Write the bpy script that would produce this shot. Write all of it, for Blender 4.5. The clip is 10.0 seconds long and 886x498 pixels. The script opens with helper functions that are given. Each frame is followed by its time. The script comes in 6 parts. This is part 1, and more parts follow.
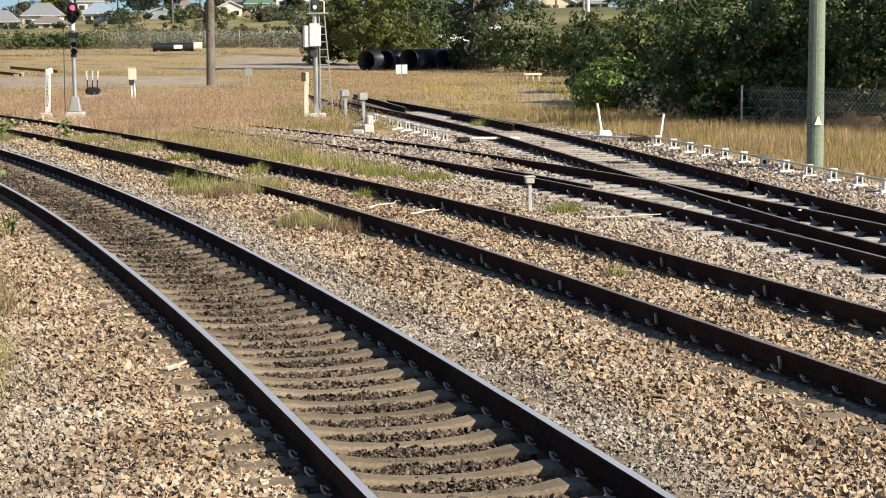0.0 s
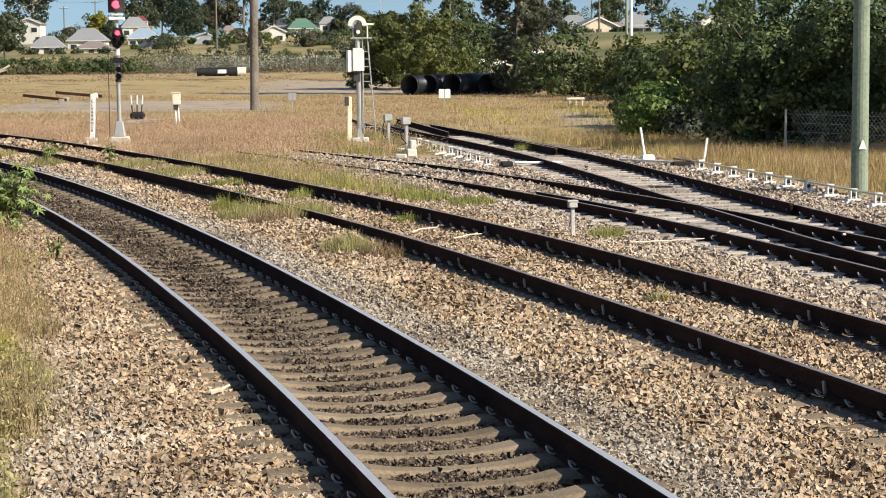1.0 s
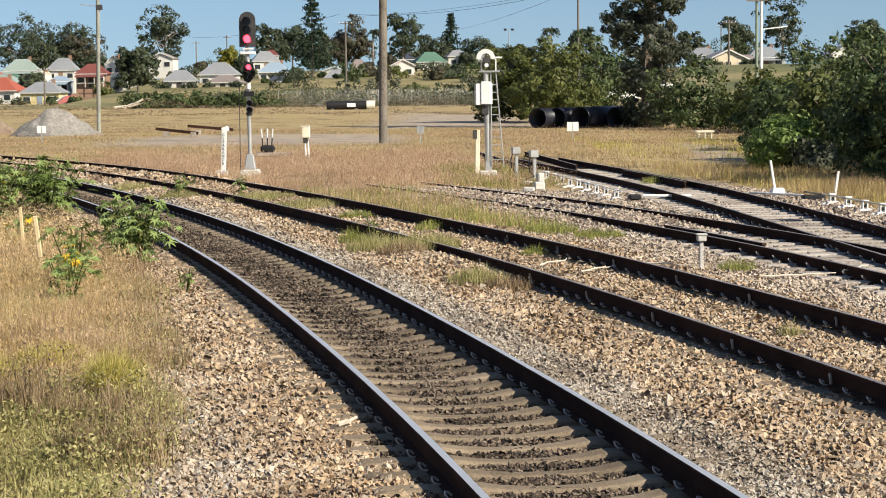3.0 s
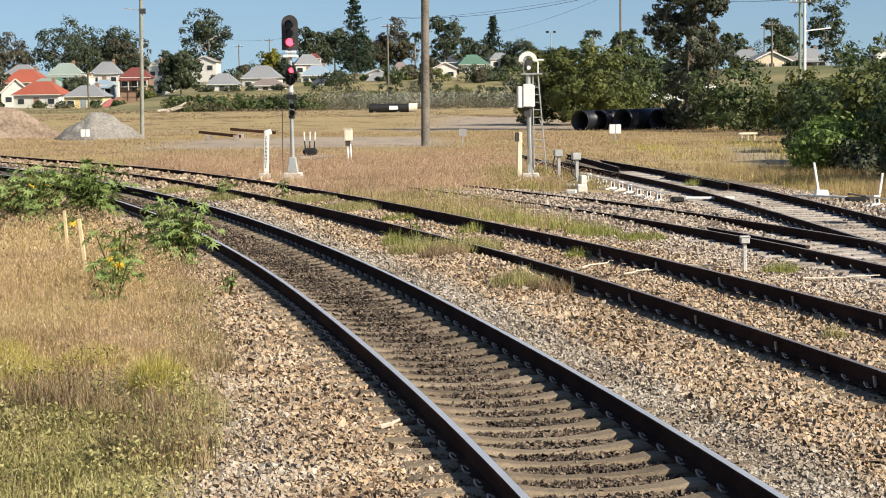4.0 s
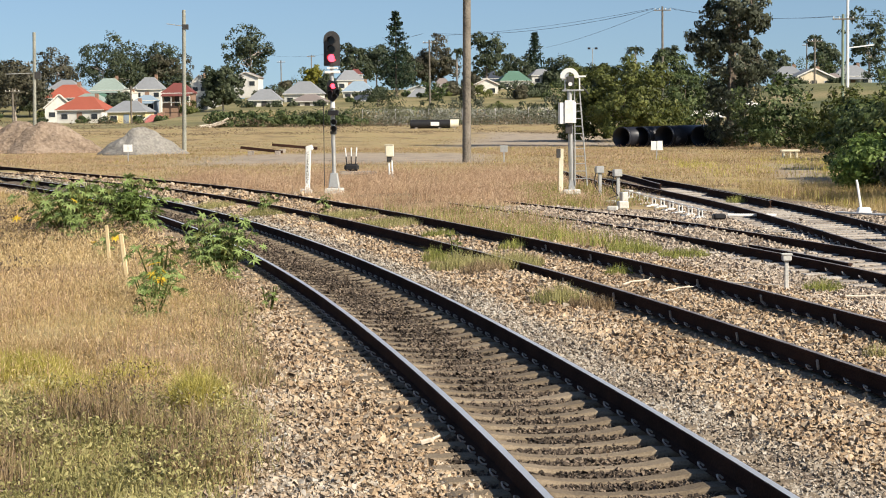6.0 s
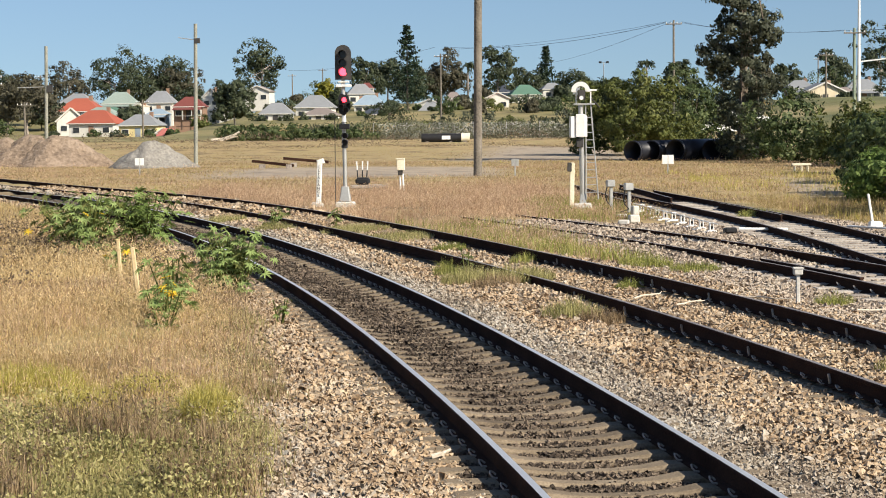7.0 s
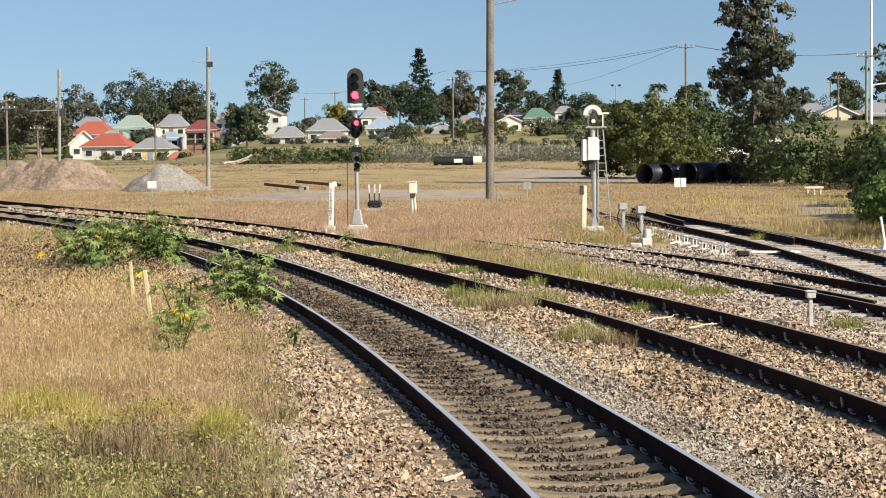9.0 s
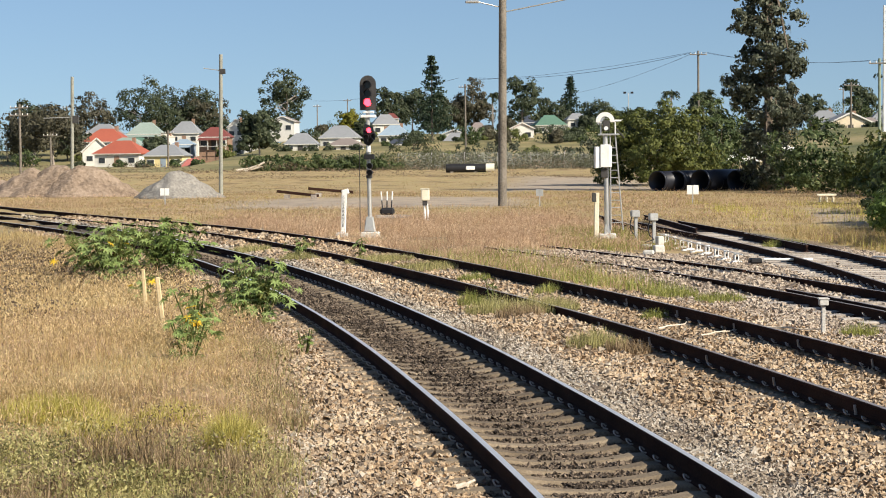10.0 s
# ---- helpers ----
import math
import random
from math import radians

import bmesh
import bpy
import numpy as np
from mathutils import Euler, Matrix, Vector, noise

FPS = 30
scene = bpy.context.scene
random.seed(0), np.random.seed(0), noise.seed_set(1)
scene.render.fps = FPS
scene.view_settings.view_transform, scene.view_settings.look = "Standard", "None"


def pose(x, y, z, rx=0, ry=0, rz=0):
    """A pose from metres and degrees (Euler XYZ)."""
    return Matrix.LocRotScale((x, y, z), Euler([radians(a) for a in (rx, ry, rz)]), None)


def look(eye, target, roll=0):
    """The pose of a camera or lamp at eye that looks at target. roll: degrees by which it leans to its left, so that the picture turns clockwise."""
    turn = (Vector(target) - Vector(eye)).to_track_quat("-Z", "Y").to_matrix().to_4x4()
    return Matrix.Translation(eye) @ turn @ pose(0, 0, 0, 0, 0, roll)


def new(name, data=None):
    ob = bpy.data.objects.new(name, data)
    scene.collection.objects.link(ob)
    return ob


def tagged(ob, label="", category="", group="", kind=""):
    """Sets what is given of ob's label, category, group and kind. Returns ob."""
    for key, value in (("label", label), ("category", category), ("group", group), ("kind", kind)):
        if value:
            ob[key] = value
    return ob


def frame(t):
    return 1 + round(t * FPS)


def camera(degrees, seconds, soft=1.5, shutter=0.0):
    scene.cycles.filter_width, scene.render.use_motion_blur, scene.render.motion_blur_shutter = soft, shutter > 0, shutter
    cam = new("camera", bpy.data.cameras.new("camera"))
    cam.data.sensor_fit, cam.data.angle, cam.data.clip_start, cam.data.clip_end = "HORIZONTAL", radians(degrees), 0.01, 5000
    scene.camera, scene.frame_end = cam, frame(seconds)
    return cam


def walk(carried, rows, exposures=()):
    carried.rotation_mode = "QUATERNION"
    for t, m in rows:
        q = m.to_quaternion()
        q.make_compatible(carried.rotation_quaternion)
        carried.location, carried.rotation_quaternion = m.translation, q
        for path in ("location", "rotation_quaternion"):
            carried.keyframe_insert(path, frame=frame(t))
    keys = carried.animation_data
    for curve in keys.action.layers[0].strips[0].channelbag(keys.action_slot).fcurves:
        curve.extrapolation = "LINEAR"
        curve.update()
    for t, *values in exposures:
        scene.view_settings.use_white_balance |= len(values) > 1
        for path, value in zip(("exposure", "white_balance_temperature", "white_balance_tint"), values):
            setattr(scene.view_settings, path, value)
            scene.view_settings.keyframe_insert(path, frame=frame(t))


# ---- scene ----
cam = camera(25.6, 10.0, 1.0)
EYE = (0.0, 0.0, 2.64)
ROWS = [
    (0.0, 83.465, 0.347, -7.041),
    (0.5, 83.805, 0.388, -6.526),
    (1.0, 84.186, 0.441, -5.784),
    (1.5, 84.556, 0.434, -4.860),
    (2.0, 84.866, 0.464, -3.866),
    (2.5, 85.068, 0.496, -2.891),
    (3.0, 85.187, 0.579, -2.032),
    (4.5, 85.337, 0.749, -0.379),
    (5.0, 85.450, 0.698, -0.056),
    (5.5, 85.595, 0.635, 0.198),
    (7.0, 86.170, 0.579, 0.743),
    (7.5, 86.391, 0.577, 0.841),
    (8.0, 86.582, 0.562, 0.913),
    (8.5, 86.731, 0.568, 0.989),
    (9.0, 86.851, 0.579, 1.099),
    (9.5, 86.955, 0.593, 1.263),
    (10.0, 87.065, 0.575, 1.464),
]
walk(cam, [(t, pose(*EYE, rx, ry, rz)) for t, rx, ry, rz in ROWS])

# ---- world, sun, exposure ----
SUN_AZIMUTH, SUN_HEIGHT = 128.0, 35.0  # degrees clockwise from +y, and above the horizon
world = bpy.data.worlds.new("sky")
scene.world = world
world.use_nodes = True
wn = world.node_tree.nodes
sky = wn.new("ShaderNodeTexSky")
sky.sky_type, sky.sun_disc = "NISHITA", False
sky.sun_elevation, sky.sun_rotation = radians(SUN_HEIGHT), radians(SUN_AZIMUTH)
sky.air_density, sky.dust_density, sky.ozone_density = 1.0, 0.9, 3.7
spot = wn.new("ShaderNodeTexCoord")
lift = wn.new("ShaderNodeVectorMath")
lift.operation = "ADD"
lift.inputs[1].default_value = (0, 0, 0.085)
world.node_tree.links.new(spot.outputs["Generated"], lift.inputs[0])
world.node_tree.links.new(lift.outputs[0], sky.inputs["Vector"])
wn["Background"].inputs["Strength"].default_value = 0.077
world.node_tree.links.new(sky.outputs["Color"], wn["Background"].inputs["Color"])
sun = new("sun", bpy.data.lights.new("sun", "SUN"))
sun.data.energy, sun.data.angle, sun.data.color = 5.0, radians(0.5), (1.0, 0.91, 0.765)
SUN_WAY = Vector((math.sin(radians(SUN_AZIMUTH)) * math.cos(radians(SUN_HEIGHT)), math.cos(radians(SUN_AZIMUTH)) * math.cos(radians(SUN_HEIGHT)), math.sin(radians(SUN_HEIGHT))))
sun.matrix_world = look(SUN_WAY * 50, (0, 0, 0))
scene.view_settings.exposure = 0.62


# ---- materials ----
def material(name, colours, rough=0.85, metal=0.0, fine=40.0, coarse=2.0, bump=0.3, vary="", spread=0.5, stain=0.25, attribute="", gloss=0.3):
    """colours: two or three tones, mixed by fine grain and coarse stains; vary: 'island' or 'object' picks a tone piece by piece."""
    m = bpy.data.materials.new(name)
    m.use_nodes = True
    nt, ln = m.node_tree, m.node_tree.links
    bsdf = nt.nodes["Principled BSDF"]
    geo = nt.nodes.new("ShaderNodeNewGeometry")

    def grain(scale, detail):
        n = nt.nodes.new("ShaderNodeTexNoise")
        n.inputs["Scale"].default_value, n.inputs["Detail"].default_value = scale, detail
        ln.new(geo.outputs["Position"], n.inputs["Vector"])
        return n.outputs["Fac"]

    def calc(op, a, b):
        n = nt.nodes.new("ShaderNodeMath")
        n.operation = op
        for slot, v in zip(n.inputs, (a, b)):
            if isinstance(v, float):
                slot.default_value = v
            else:
                ln.new(v, slot)
        return n.outputs[0]

    f, c = grain(fine, 6.0), grain(coarse, 4.0)
    fac = calc("ADD", calc("MULTIPLY", calc("SUBTRACT", f, 0.5), 1.6 * (1 - spread if vary else 1.0)), calc("MULTIPLY", calc("SUBTRACT", c, 0.5), 1.2))
    if vary:
        rnd = geo.outputs["Random Per Island"]
        if vary == "object":
            rnd = nt.nodes.new("ShaderNodeObjectInfo").outputs["Random"]
        fac = calc("ADD", fac, calc("MULTIPLY", calc("SUBTRACT", rnd, 0.5), 2.0 * spread))
    fac = calc("ADD", fac, 0.5)
    ramp = nt.nodes.new("ShaderNodeValToRGB")
    e = ramp.color_ramp.elements
    while len(e) < len(colours):
        e.new(0.5)
    for i, col in enumerate(colours):
        e[i].position, e[i].color = i / (len(colours) - 1), (*col, 1)
    ln.new(fac, ramp.inputs["Fac"])
    out = ramp.outputs["Color"]
    if attribute:  # a second set of tones where the named attribute rises
        name2, tint = attribute
        at = nt.nodes.new("ShaderNodeAttribute")
        at.attribute_name = name2
        mix = nt.nodes.new("ShaderNodeMix")
        mix.data_type, mix.blend_type = "RGBA", "MULTIPLY"
        ln.new(at.outputs["Fac"], mix.inputs["Factor"])
        ln.new(out, mix.inputs["A"])
        mix.inputs["B"].default_value = (*tint, 1)
        out = mix.outputs["Result"]
    ln.new(out, bsdf.inputs["Base Color"])
    rr = calc("ADD", calc("MULTIPLY", calc("SUBTRACT", f, 0.5), stain), rough)
    ln.new(rr, bsdf.inputs["Roughness"])
    bsdf.inputs["Metallic"].default_value = metal
    bsdf.inputs["Specular IOR Level"].default_value = gloss
    if bump:
        b = nt.nodes.new("ShaderNodeBump")
        b.inputs["Strength"].default_value, b.inputs["Distance"].default_value = bump, 0.6 / fine
        ln.new(f, b.inputs["Height"])
        ln.new(b.outputs["Normal"], bsdf.inputs["Normal"])
    return m


def leafy(name, colours, spread=0.3, through_light=0.25, coarse=0.6):
    m = material(name, colours, 0.6, 0.0, 8.0, coarse, 0.0, "island", spread)
    nt, ln = m.node_tree, m.node_tree.links
    bsdf, out = nt.nodes["Principled BSDF"], nt.nodes["Material Output"]
    tr = nt.nodes.new("ShaderNodeBsdfTranslucent")
    mix = nt.nodes.new("ShaderNodeMixShader")
    mix.inputs[0].default_value = through_light
    ln.new(bsdf.inputs["Base Color"].links[0].from_socket, tr.inputs["Color"])
    ln.new(bsdf.outputs[0], mix.inputs[1])
    ln.new(tr.outputs[0], mix.inputs[2])
    ln.new(mix.outputs[0], out.inputs["Surface"])
    return m


def glow(name, colour, strength):
    m = bpy.data.materials.new(name)
    m.use_nodes = True
    b = m.node_tree.nodes["Principled BSDF"]
    b.inputs["Base Color"].default_value = (*colour, 1)
    b.inputs["Emission Color"].default_value = (*colour, 1)
    b.inputs["Emission Strength"].default_value = strength
    return m


STONE = material("ballast stone", [(0.15, 0.098, 0.060), (0.395, 0.284, 0.176), (0.56, 0.448, 0.318)], 0.9, fine=45, coarse=0.7, bump=0.4, vary="island", spread=0.28, attribute=("grey", (0.84, 0.99, 1.24)))
STONE_PALE = material("pale pinkish ballast stone", [(0.20, 0.158, 0.12), (0.41, 0.335, 0.262), (0.55, 0.475, 0.385)], 0.9, fine=45, coarse=0.7, bump=0.4, vary="island", spread=0.28)
STONE_DARK = material("oily ballast stone", [(0.030, 0.022, 0.016), (0.088, 0.066, 0.048), (0.24, 0.185, 0.135)], 0.85, fine=45, coarse=0.8, bump=0.4, vary="island", spread=0.42)
RAIL_SIDE = material("rusted rail steel", [(0.018, 0.010, 0.008), (0.043, 0.023, 0.017), (0.078, 0.041, 0.027)], 0.95, 0.0, 60, 1.5, 0.25, gloss=0.05)
RAIL_TOP = material("polished rail steel", [(0.58, 0.57, 0.56), (0.76, 0.75, 0.73)], 0.34, 0.55, 90, 3, 0.03, stain=0.15)
RAIL_DULL = material("dull rail head", [(0.24, 0.19, 0.16), (0.46, 0.41, 0.37)], 0.45, 0.6, 80, 3, 0.05)
CONCRETE_SLEEPER = material("sleeper concrete", [(0.088, 0.066, 0.044), (0.188, 0.146, 0.098), (0.295, 0.236, 0.165)], 0.9, fine=55, coarse=1.6, bump=0.25, vary="object", spread=0.2)
TIMBER = material("weathered timber", [(0.14, 0.115, 0.095), (0.34, 0.30, 0.26), (0.46, 0.42, 0.37)], 0.92, fine=30, coarse=2.0, bump=0.4, vary="object", spread=0.25)
CLIP = material("galvanised clip", [(0.26, 0.23, 0.20), (0.48, 0.44, 0.40)], 0.45, 0.4, 90, 8, 0.1)
WHITE = material("white paint", [(0.66, 0.65, 0.61), (0.82, 0.81, 0.78)], 0.55, 0, 30, 3, 0.08)
YELLOWED = material("yellowed white paint", [(0.62, 0.55, 0.38), (0.78, 0.74, 0.62)], 0.6, 0, 30, 3, 0.1)
BLACK = material("black paint", [(0.010, 0.010, 0.011), (0.022, 0.022, 0.024)], 0.55, 0, 30, 3, 0.05)
DARK_METAL = material("dark weathered metal", [(0.035, 0.034, 0.034), (0.09, 0.085, 0.08)], 0.6, 0.3, 40, 4, 0.1)
GALVANISED = material("galvanised steel", [(0.34, 0.34, 0.33), (0.52, 0.52, 0.50)], 0.5, 0.5, 40, 3, 0.06)
CONCRETE = material("pale concrete", [(0.42, 0.40, 0.36), (0.62, 0.60, 0.55)], 0.9, 0, 30, 2, 0.2)
POLE_WOOD = material("grey pole timber", [(0.075, 0.065, 0.052), (0.17, 0.148, 0.12), (0.25, 0.22, 0.185)], 0.9, 0, 14, 1.2, 0.5)
POLE_GREEN = material("faded green pole paint", [(0.13, 0.165, 0.12), (0.21, 0.255, 0.185), (0.27, 0.30, 0.235)], 0.75, 0, 16, 1.0, 0.2)
STICK_WOOD = material("pale raw timber", [(0.50, 0.38, 0.20), (0.68, 0.55, 0.34)], 0.85, 0, 30, 3, 0.2)
BLEACHED = material("bleached dead wood", [(0.46, 0.39, 0.30), (0.70, 0.62, 0.51)], 0.9, 0, 40, 4, 0.2)
PIPE = material("black polyethylene pipe", [(0.010, 0.011, 0.016), (0.022, 0.024, 0.034)], 0.42, 0, 12, 1.0, 0.05)
RED_LAMP = glow("red signal lens", (1.0, 0.03, 0.05), 6.0)
BARK = material("bark", [(0.09, 0.07, 0.055), (0.22, 0.18, 0.14)], 0.95, 0, 9, 1.0, 0.6)
GUM_BARK = material("pale bark", [(0.20, 0.16, 0.13), (0.42, 0.37, 0.32)], 0.9, 0, 6, 1.0, 0.4)
GLASS = material("dark window glass", [(0.02, 0.025, 0.03), (0.05, 0.055, 0.06)], 0.12, 0, 5, 1, 0.0, stain=0.02)
LEAF_DARK = leafy("dark broad leaves", [(0.017, 0.030, 0.010), (0.055, 0.082, 0.025), (0.185, 0.215, 0.088)])
LEAF_OLIVE = leafy("olive leaves", [(0.036, 0.046, 0.010), (0.088, 0.105, 0.024), (0.19, 0.20, 0.058)])
LEAF_GUM = leafy("gum leaves", [(0.020, 0.030, 0.015), (0.052, 0.068, 0.034), (0.115, 0.13, 0.07)])
LEAF_GUM_BROWN = leafy("bronze gum leaves", [(0.034, 0.034, 0.022), (0.078, 0.072, 0.044), (0.14, 0.128, 0.08)])
LEAF_YELLOW = leafy("yellow green leaves", [(0.09, 0.10, 0.012), (0.20, 0.19, 0.02), (0.32, 0.27, 0.04)])
LEAF_PINE = leafy("pine needles", [(0.008, 0.018, 0.010), (0.022, 0.040, 0.020), (0.048, 0.070, 0.036)])
LEAF_GREY = leafy("dusty grey green leaves", [(0.028, 0.034, 0.020), (0.072, 0.082, 0.050), (0.18, 0.19, 0.135)])
LEAF_FRESH = leafy("fresh castor leaves", [(0.065, 0.108, 0.022), (0.155, 0.225, 0.052), (0.28, 0.36, 0.125)], 0.4, 0.3)
LEAF_SUN = leafy("yellowed leaf", [(0.55, 0.36, 0.02), (0.75, 0.52, 0.04)], 0.3, 0.3)
STRAW = leafy("dry straw grass", [(0.30, 0.21, 0.088), (0.55, 0.41, 0.19), (0.74, 0.60, 0.33)], 0.4, 0.5, 0.35)
PINK = leafy("pink seeding grass", [(0.29, 0.18, 0.105), (0.50, 0.34, 0.215), (0.68, 0.51, 0.36)], 0.4, 0.4, 0.35)
GRASS_GREEN = leafy("green grass", [(0.13, 0.155, 0.03), (0.27, 0.28, 0.07), (0.42, 0.40, 0.13)], 0.4, 0.3, 0.5)
GRASS_LIME = leafy("yellow green tussock", [(0.26, 0.23, 0.05), (0.46, 0.40, 0.10), (0.64, 0.55, 0.20)], 0.4, 0.3, 0.5)
WEED_BROWN = leafy("brown dead weed", [(0.13, 0.085, 0.045), (0.27, 0.19, 0.105), (0.42, 0.32, 0.19)], 0.4, 0.2, 0.8)
FIELD_STRAW = leafy("field grass", [(0.21, 0.15, 0.062), (0.39, 0.29, 0.13), (0.54, 0.43, 0.23)], 0.4, 0.35, 0.25)
WEED_DARK = leafy("dark dead weed", [(0.075, 0.052, 0.036), (0.16, 0.115, 0.075), (0.27, 0.20, 0.125)], 0.4, 0.2, 0.8)
SEED = leafy("tan seed heads", [(0.40, 0.28, 0.135), (0.64, 0.47, 0.245), (0.80, 0.64, 0.38)], 0.4, 0.4, 1.1)
SCRUB_GREY = leafy("grey green scrub", [(0.05, 0.056, 0.032), (0.10, 0.105, 0.062), (0.17, 0.165, 0.10)], 0.25, 0.2, 0.3)
WEED_OLIVE = leafy("grey green weed", [(0.15, 0.145, 0.05), (0.32, 0.295, 0.115), (0.50, 0.445, 0.205)], 0.4, 0.25, 0.8)


# ---- mesh helpers ----
def part(name, bm, mat, parent=None, label=""):
    me = bpy.data.meshes.new(name)
    bm.to_mesh(me)
    bm.free()
    me.materials.append(mat)
    ob = new(name, me)
    if parent is not None:
        ob.parent = parent
    if label:
        ob["label"] = label
    return ob


def bulk(name, verts, faces, mat, parent=None, attributes=()):
    """One mesh from arrays: verts (n, 3), faces (m, 3 or 4)."""
    me = bpy.data.meshes.new(name)
    verts, faces = np.asarray(verts, np.float32), np.asarray(faces, np.int32)
    k = faces.shape[1]
    me.vertices.add(len(verts))
    me.vertices.foreach_set("co", verts.ravel())
    me.loops.add(faces.size)
    me.loops.foreach_set("vertex_index", faces.ravel())
    me.polygons.add(len(faces))
    me.polygons.foreach_set("loop_start", np.arange(0, faces.size, k, dtype=np.int32))
    me.update(calc_edges=True)
    for key, values in attributes:
        a = me.attributes.new(key, "FLOAT", "POINT")
        a.data.foreach_set("value", np.asarray(values, np.float32))
    me.materials.append(mat)
    me.shade_flat()
    ob = new(name, me)
    if parent is not None:
        ob.parent = parent
    return ob


def thing(name, at, label, category, turn=0.0, group="", kind=""):
    ob = new(name)
    ob.empty_display_size = 0.2
    ob.matrix_basis = pose(*at, 0, 0, turn)
    return tagged(ob, label, category, group, kind)


def box(bm, centre, size, turn=(0, 0, 0), bevel=0.0, taper=1.0):
    r = bmesh.ops.create_cube(bm, size=1.0)
    vs = r["verts"]
    for v in vs:
        k = taper if v.co.z > 0 else 1.0
        v.co = Vector((v.co.x * size[0] * k, v.co.y * size[1] * k, v.co.z * size[2]))
    if bevel:
        es = list({e for v in vs for e in v.link_edges})
        r2 = bmesh.ops.bevel(bm, geom=es, offset=bevel, segments=1, affect="EDGES")
        vs = list({v for f in r2["faces"] for v in f.verts} | {v for v in vs if v.is_valid})
    bmesh.ops.transform(bm, matrix=pose(*centre, *turn), verts=vs)
    return bm


def rod(bm, a, b, r0, r1=None, sides=10):
    """A round bar from a to b, r0 thick at a and r1 at b."""
    a, b = Vector(a), Vector(b)
    q = (b - a).to_track_quat("Z", "Y").to_matrix().to_4x4()
    r = bmesh.ops.create_cone(bm, cap_ends=True, segments=sides, radius1=r0, radius2=r0 if r1 is None else r1, depth=(b - a).length)
    bmesh.ops.transform(bm, matrix=Matrix.Translation((a + b) / 2) @ q, verts=r["verts"])
    return bm


def hose(bm, pts, r0, r1=None, sides=6):
    """One closed tube through the points, r0 thick at its start and r1 at its end."""
    pts = [Vector(p) for p in pts]
    r1 = r0 if r1 is None else r1
    rings = []
    for i, p in enumerate(pts):
        way = (pts[min(i + 1, len(pts) - 1)] - pts[max(i - 1, 0)]).normalized()
        u = way.orthogonal().normalized() if i == 0 else (u - way * u.dot(way)).normalized()
        v = way.cross(u)
        r = r0 + (r1 - r0) * i / (len(pts) - 1)
        rings.append([bm.verts.new(p + (u * math.cos(t) + v * math.sin(t)) * r) for t in (2 * math.pi * k / sides for k in range(sides))])
    for a, b in zip(rings, rings[1:]):
        for k in range(sides):
            bm.faces.new((a[k], a[(k + 1) % sides], b[(k + 1) % sides], b[k]))
    bm.faces.new(rings[0][::-1])
    bm.faces.new(rings[-1])
    return bm


def boxed(name, centre, size, mat, parent, label="", turn=(0, 0, 0), bevel=0.01, taper=1.0):
    return part(name, box(bmesh.new(), centre, size, turn, bevel, taper), mat, parent, label)


def rodded(name, a, b, r0, mat, parent, label="", r1=None, sides=10):
    return part(name, rod(bmesh.new(), a, b, r0, r1, sides), mat, parent, label)


# ---- plan: the four tracks ----
class Course:
    """A track's centre line: x over y through a few knots, with tangents (Hermite), straight beyond both ends."""

    def __init__(self, knots, cant):
        self.y, self.x = np.array(knots, float).T
        self.cant = cant
        self.m = np.gradient(self.x, self.y)

    def at(self, y):
        y = np.asarray(y, float)
        yc = np.clip(y, self.y[0], self.y[-1])
        k = np.clip(np.searchsorted(self.y, yc) - 1, 0, len(self.y) - 2)
        h = self.y[k + 1] - self.y[k]
        s = (yc - self.y[k]) / h
        x = (2 * s**3 - 3 * s**2 + 1) * self.x[k] + (s**3 - 2 * s**2 + s) * h * self.m[k] + (3 * s**2 - 2 * s**3) * self.x[k + 1] + (s**3 - s**2) * h * self.m[k + 1]
        return x + np.where(y < self.y[0], (y - self.y[0]) * self.m[0], 0) + np.where(y > self.y[-1], (y - self.y[-1]) * self.m[-1], 0)

    def slope(self, y):
        return (self.at(np.asarray(y) + 0.05) - self.at(np.asarray(y) - 0.05)) / 0.1

    def along(self, y0, y1, step):
        """Places every step metres along the line: x, y, heading."""
        yy = np.linspace(y0, y1, 4000)
        xx = self.at(yy)
        s = np.concatenate([[0], np.cumsum(np.hypot(np.diff(xx), np.diff(yy)))])
        y = np.interp(np.arange(0, s[-1], step), s, yy)
        return self.at(y), y, np.arctan2(-self.slope(y), 1.0)


MAIN = Course([(8, 1.872), (11, 1.455), (14, 1.012), (20, -0.012), (27, -1.401), (35, -3.318), (45, -6.263), (58, -11.2), (76, -20.1)], -0.006)
LOOP = Course([(8, 6.206), (14, 5.141), (20, 4.04), (27, 2.542), (35, 0.417), (45, -2.621), (58, -7.458), (76, -17.0)], 0.06)
SIDING = Course([(15, 8.405), (22, 7.719), (30, 6.442), (38, 4.484), (50, 0.416)], 0.01)
BRANCH = Course([(15, 8.94), (22, 8.252), (30, 7.915), (38, 7.685), (46, 7.37), (65, 5.49)], 0.005)
GAUGE, RAIL_Z = 1.505, 0.02
PITCH, MAIN_FIRST, LOOP_FIRST = 0.48, -5.83, -3.67  # sleeper spacing, and where each track's first one lies


def smooth(v, a, b):
    s = np.clip((np.asarray(v, float) - a) / (b - a), 0, 1)
    return s * s * (3 - 2 * s)


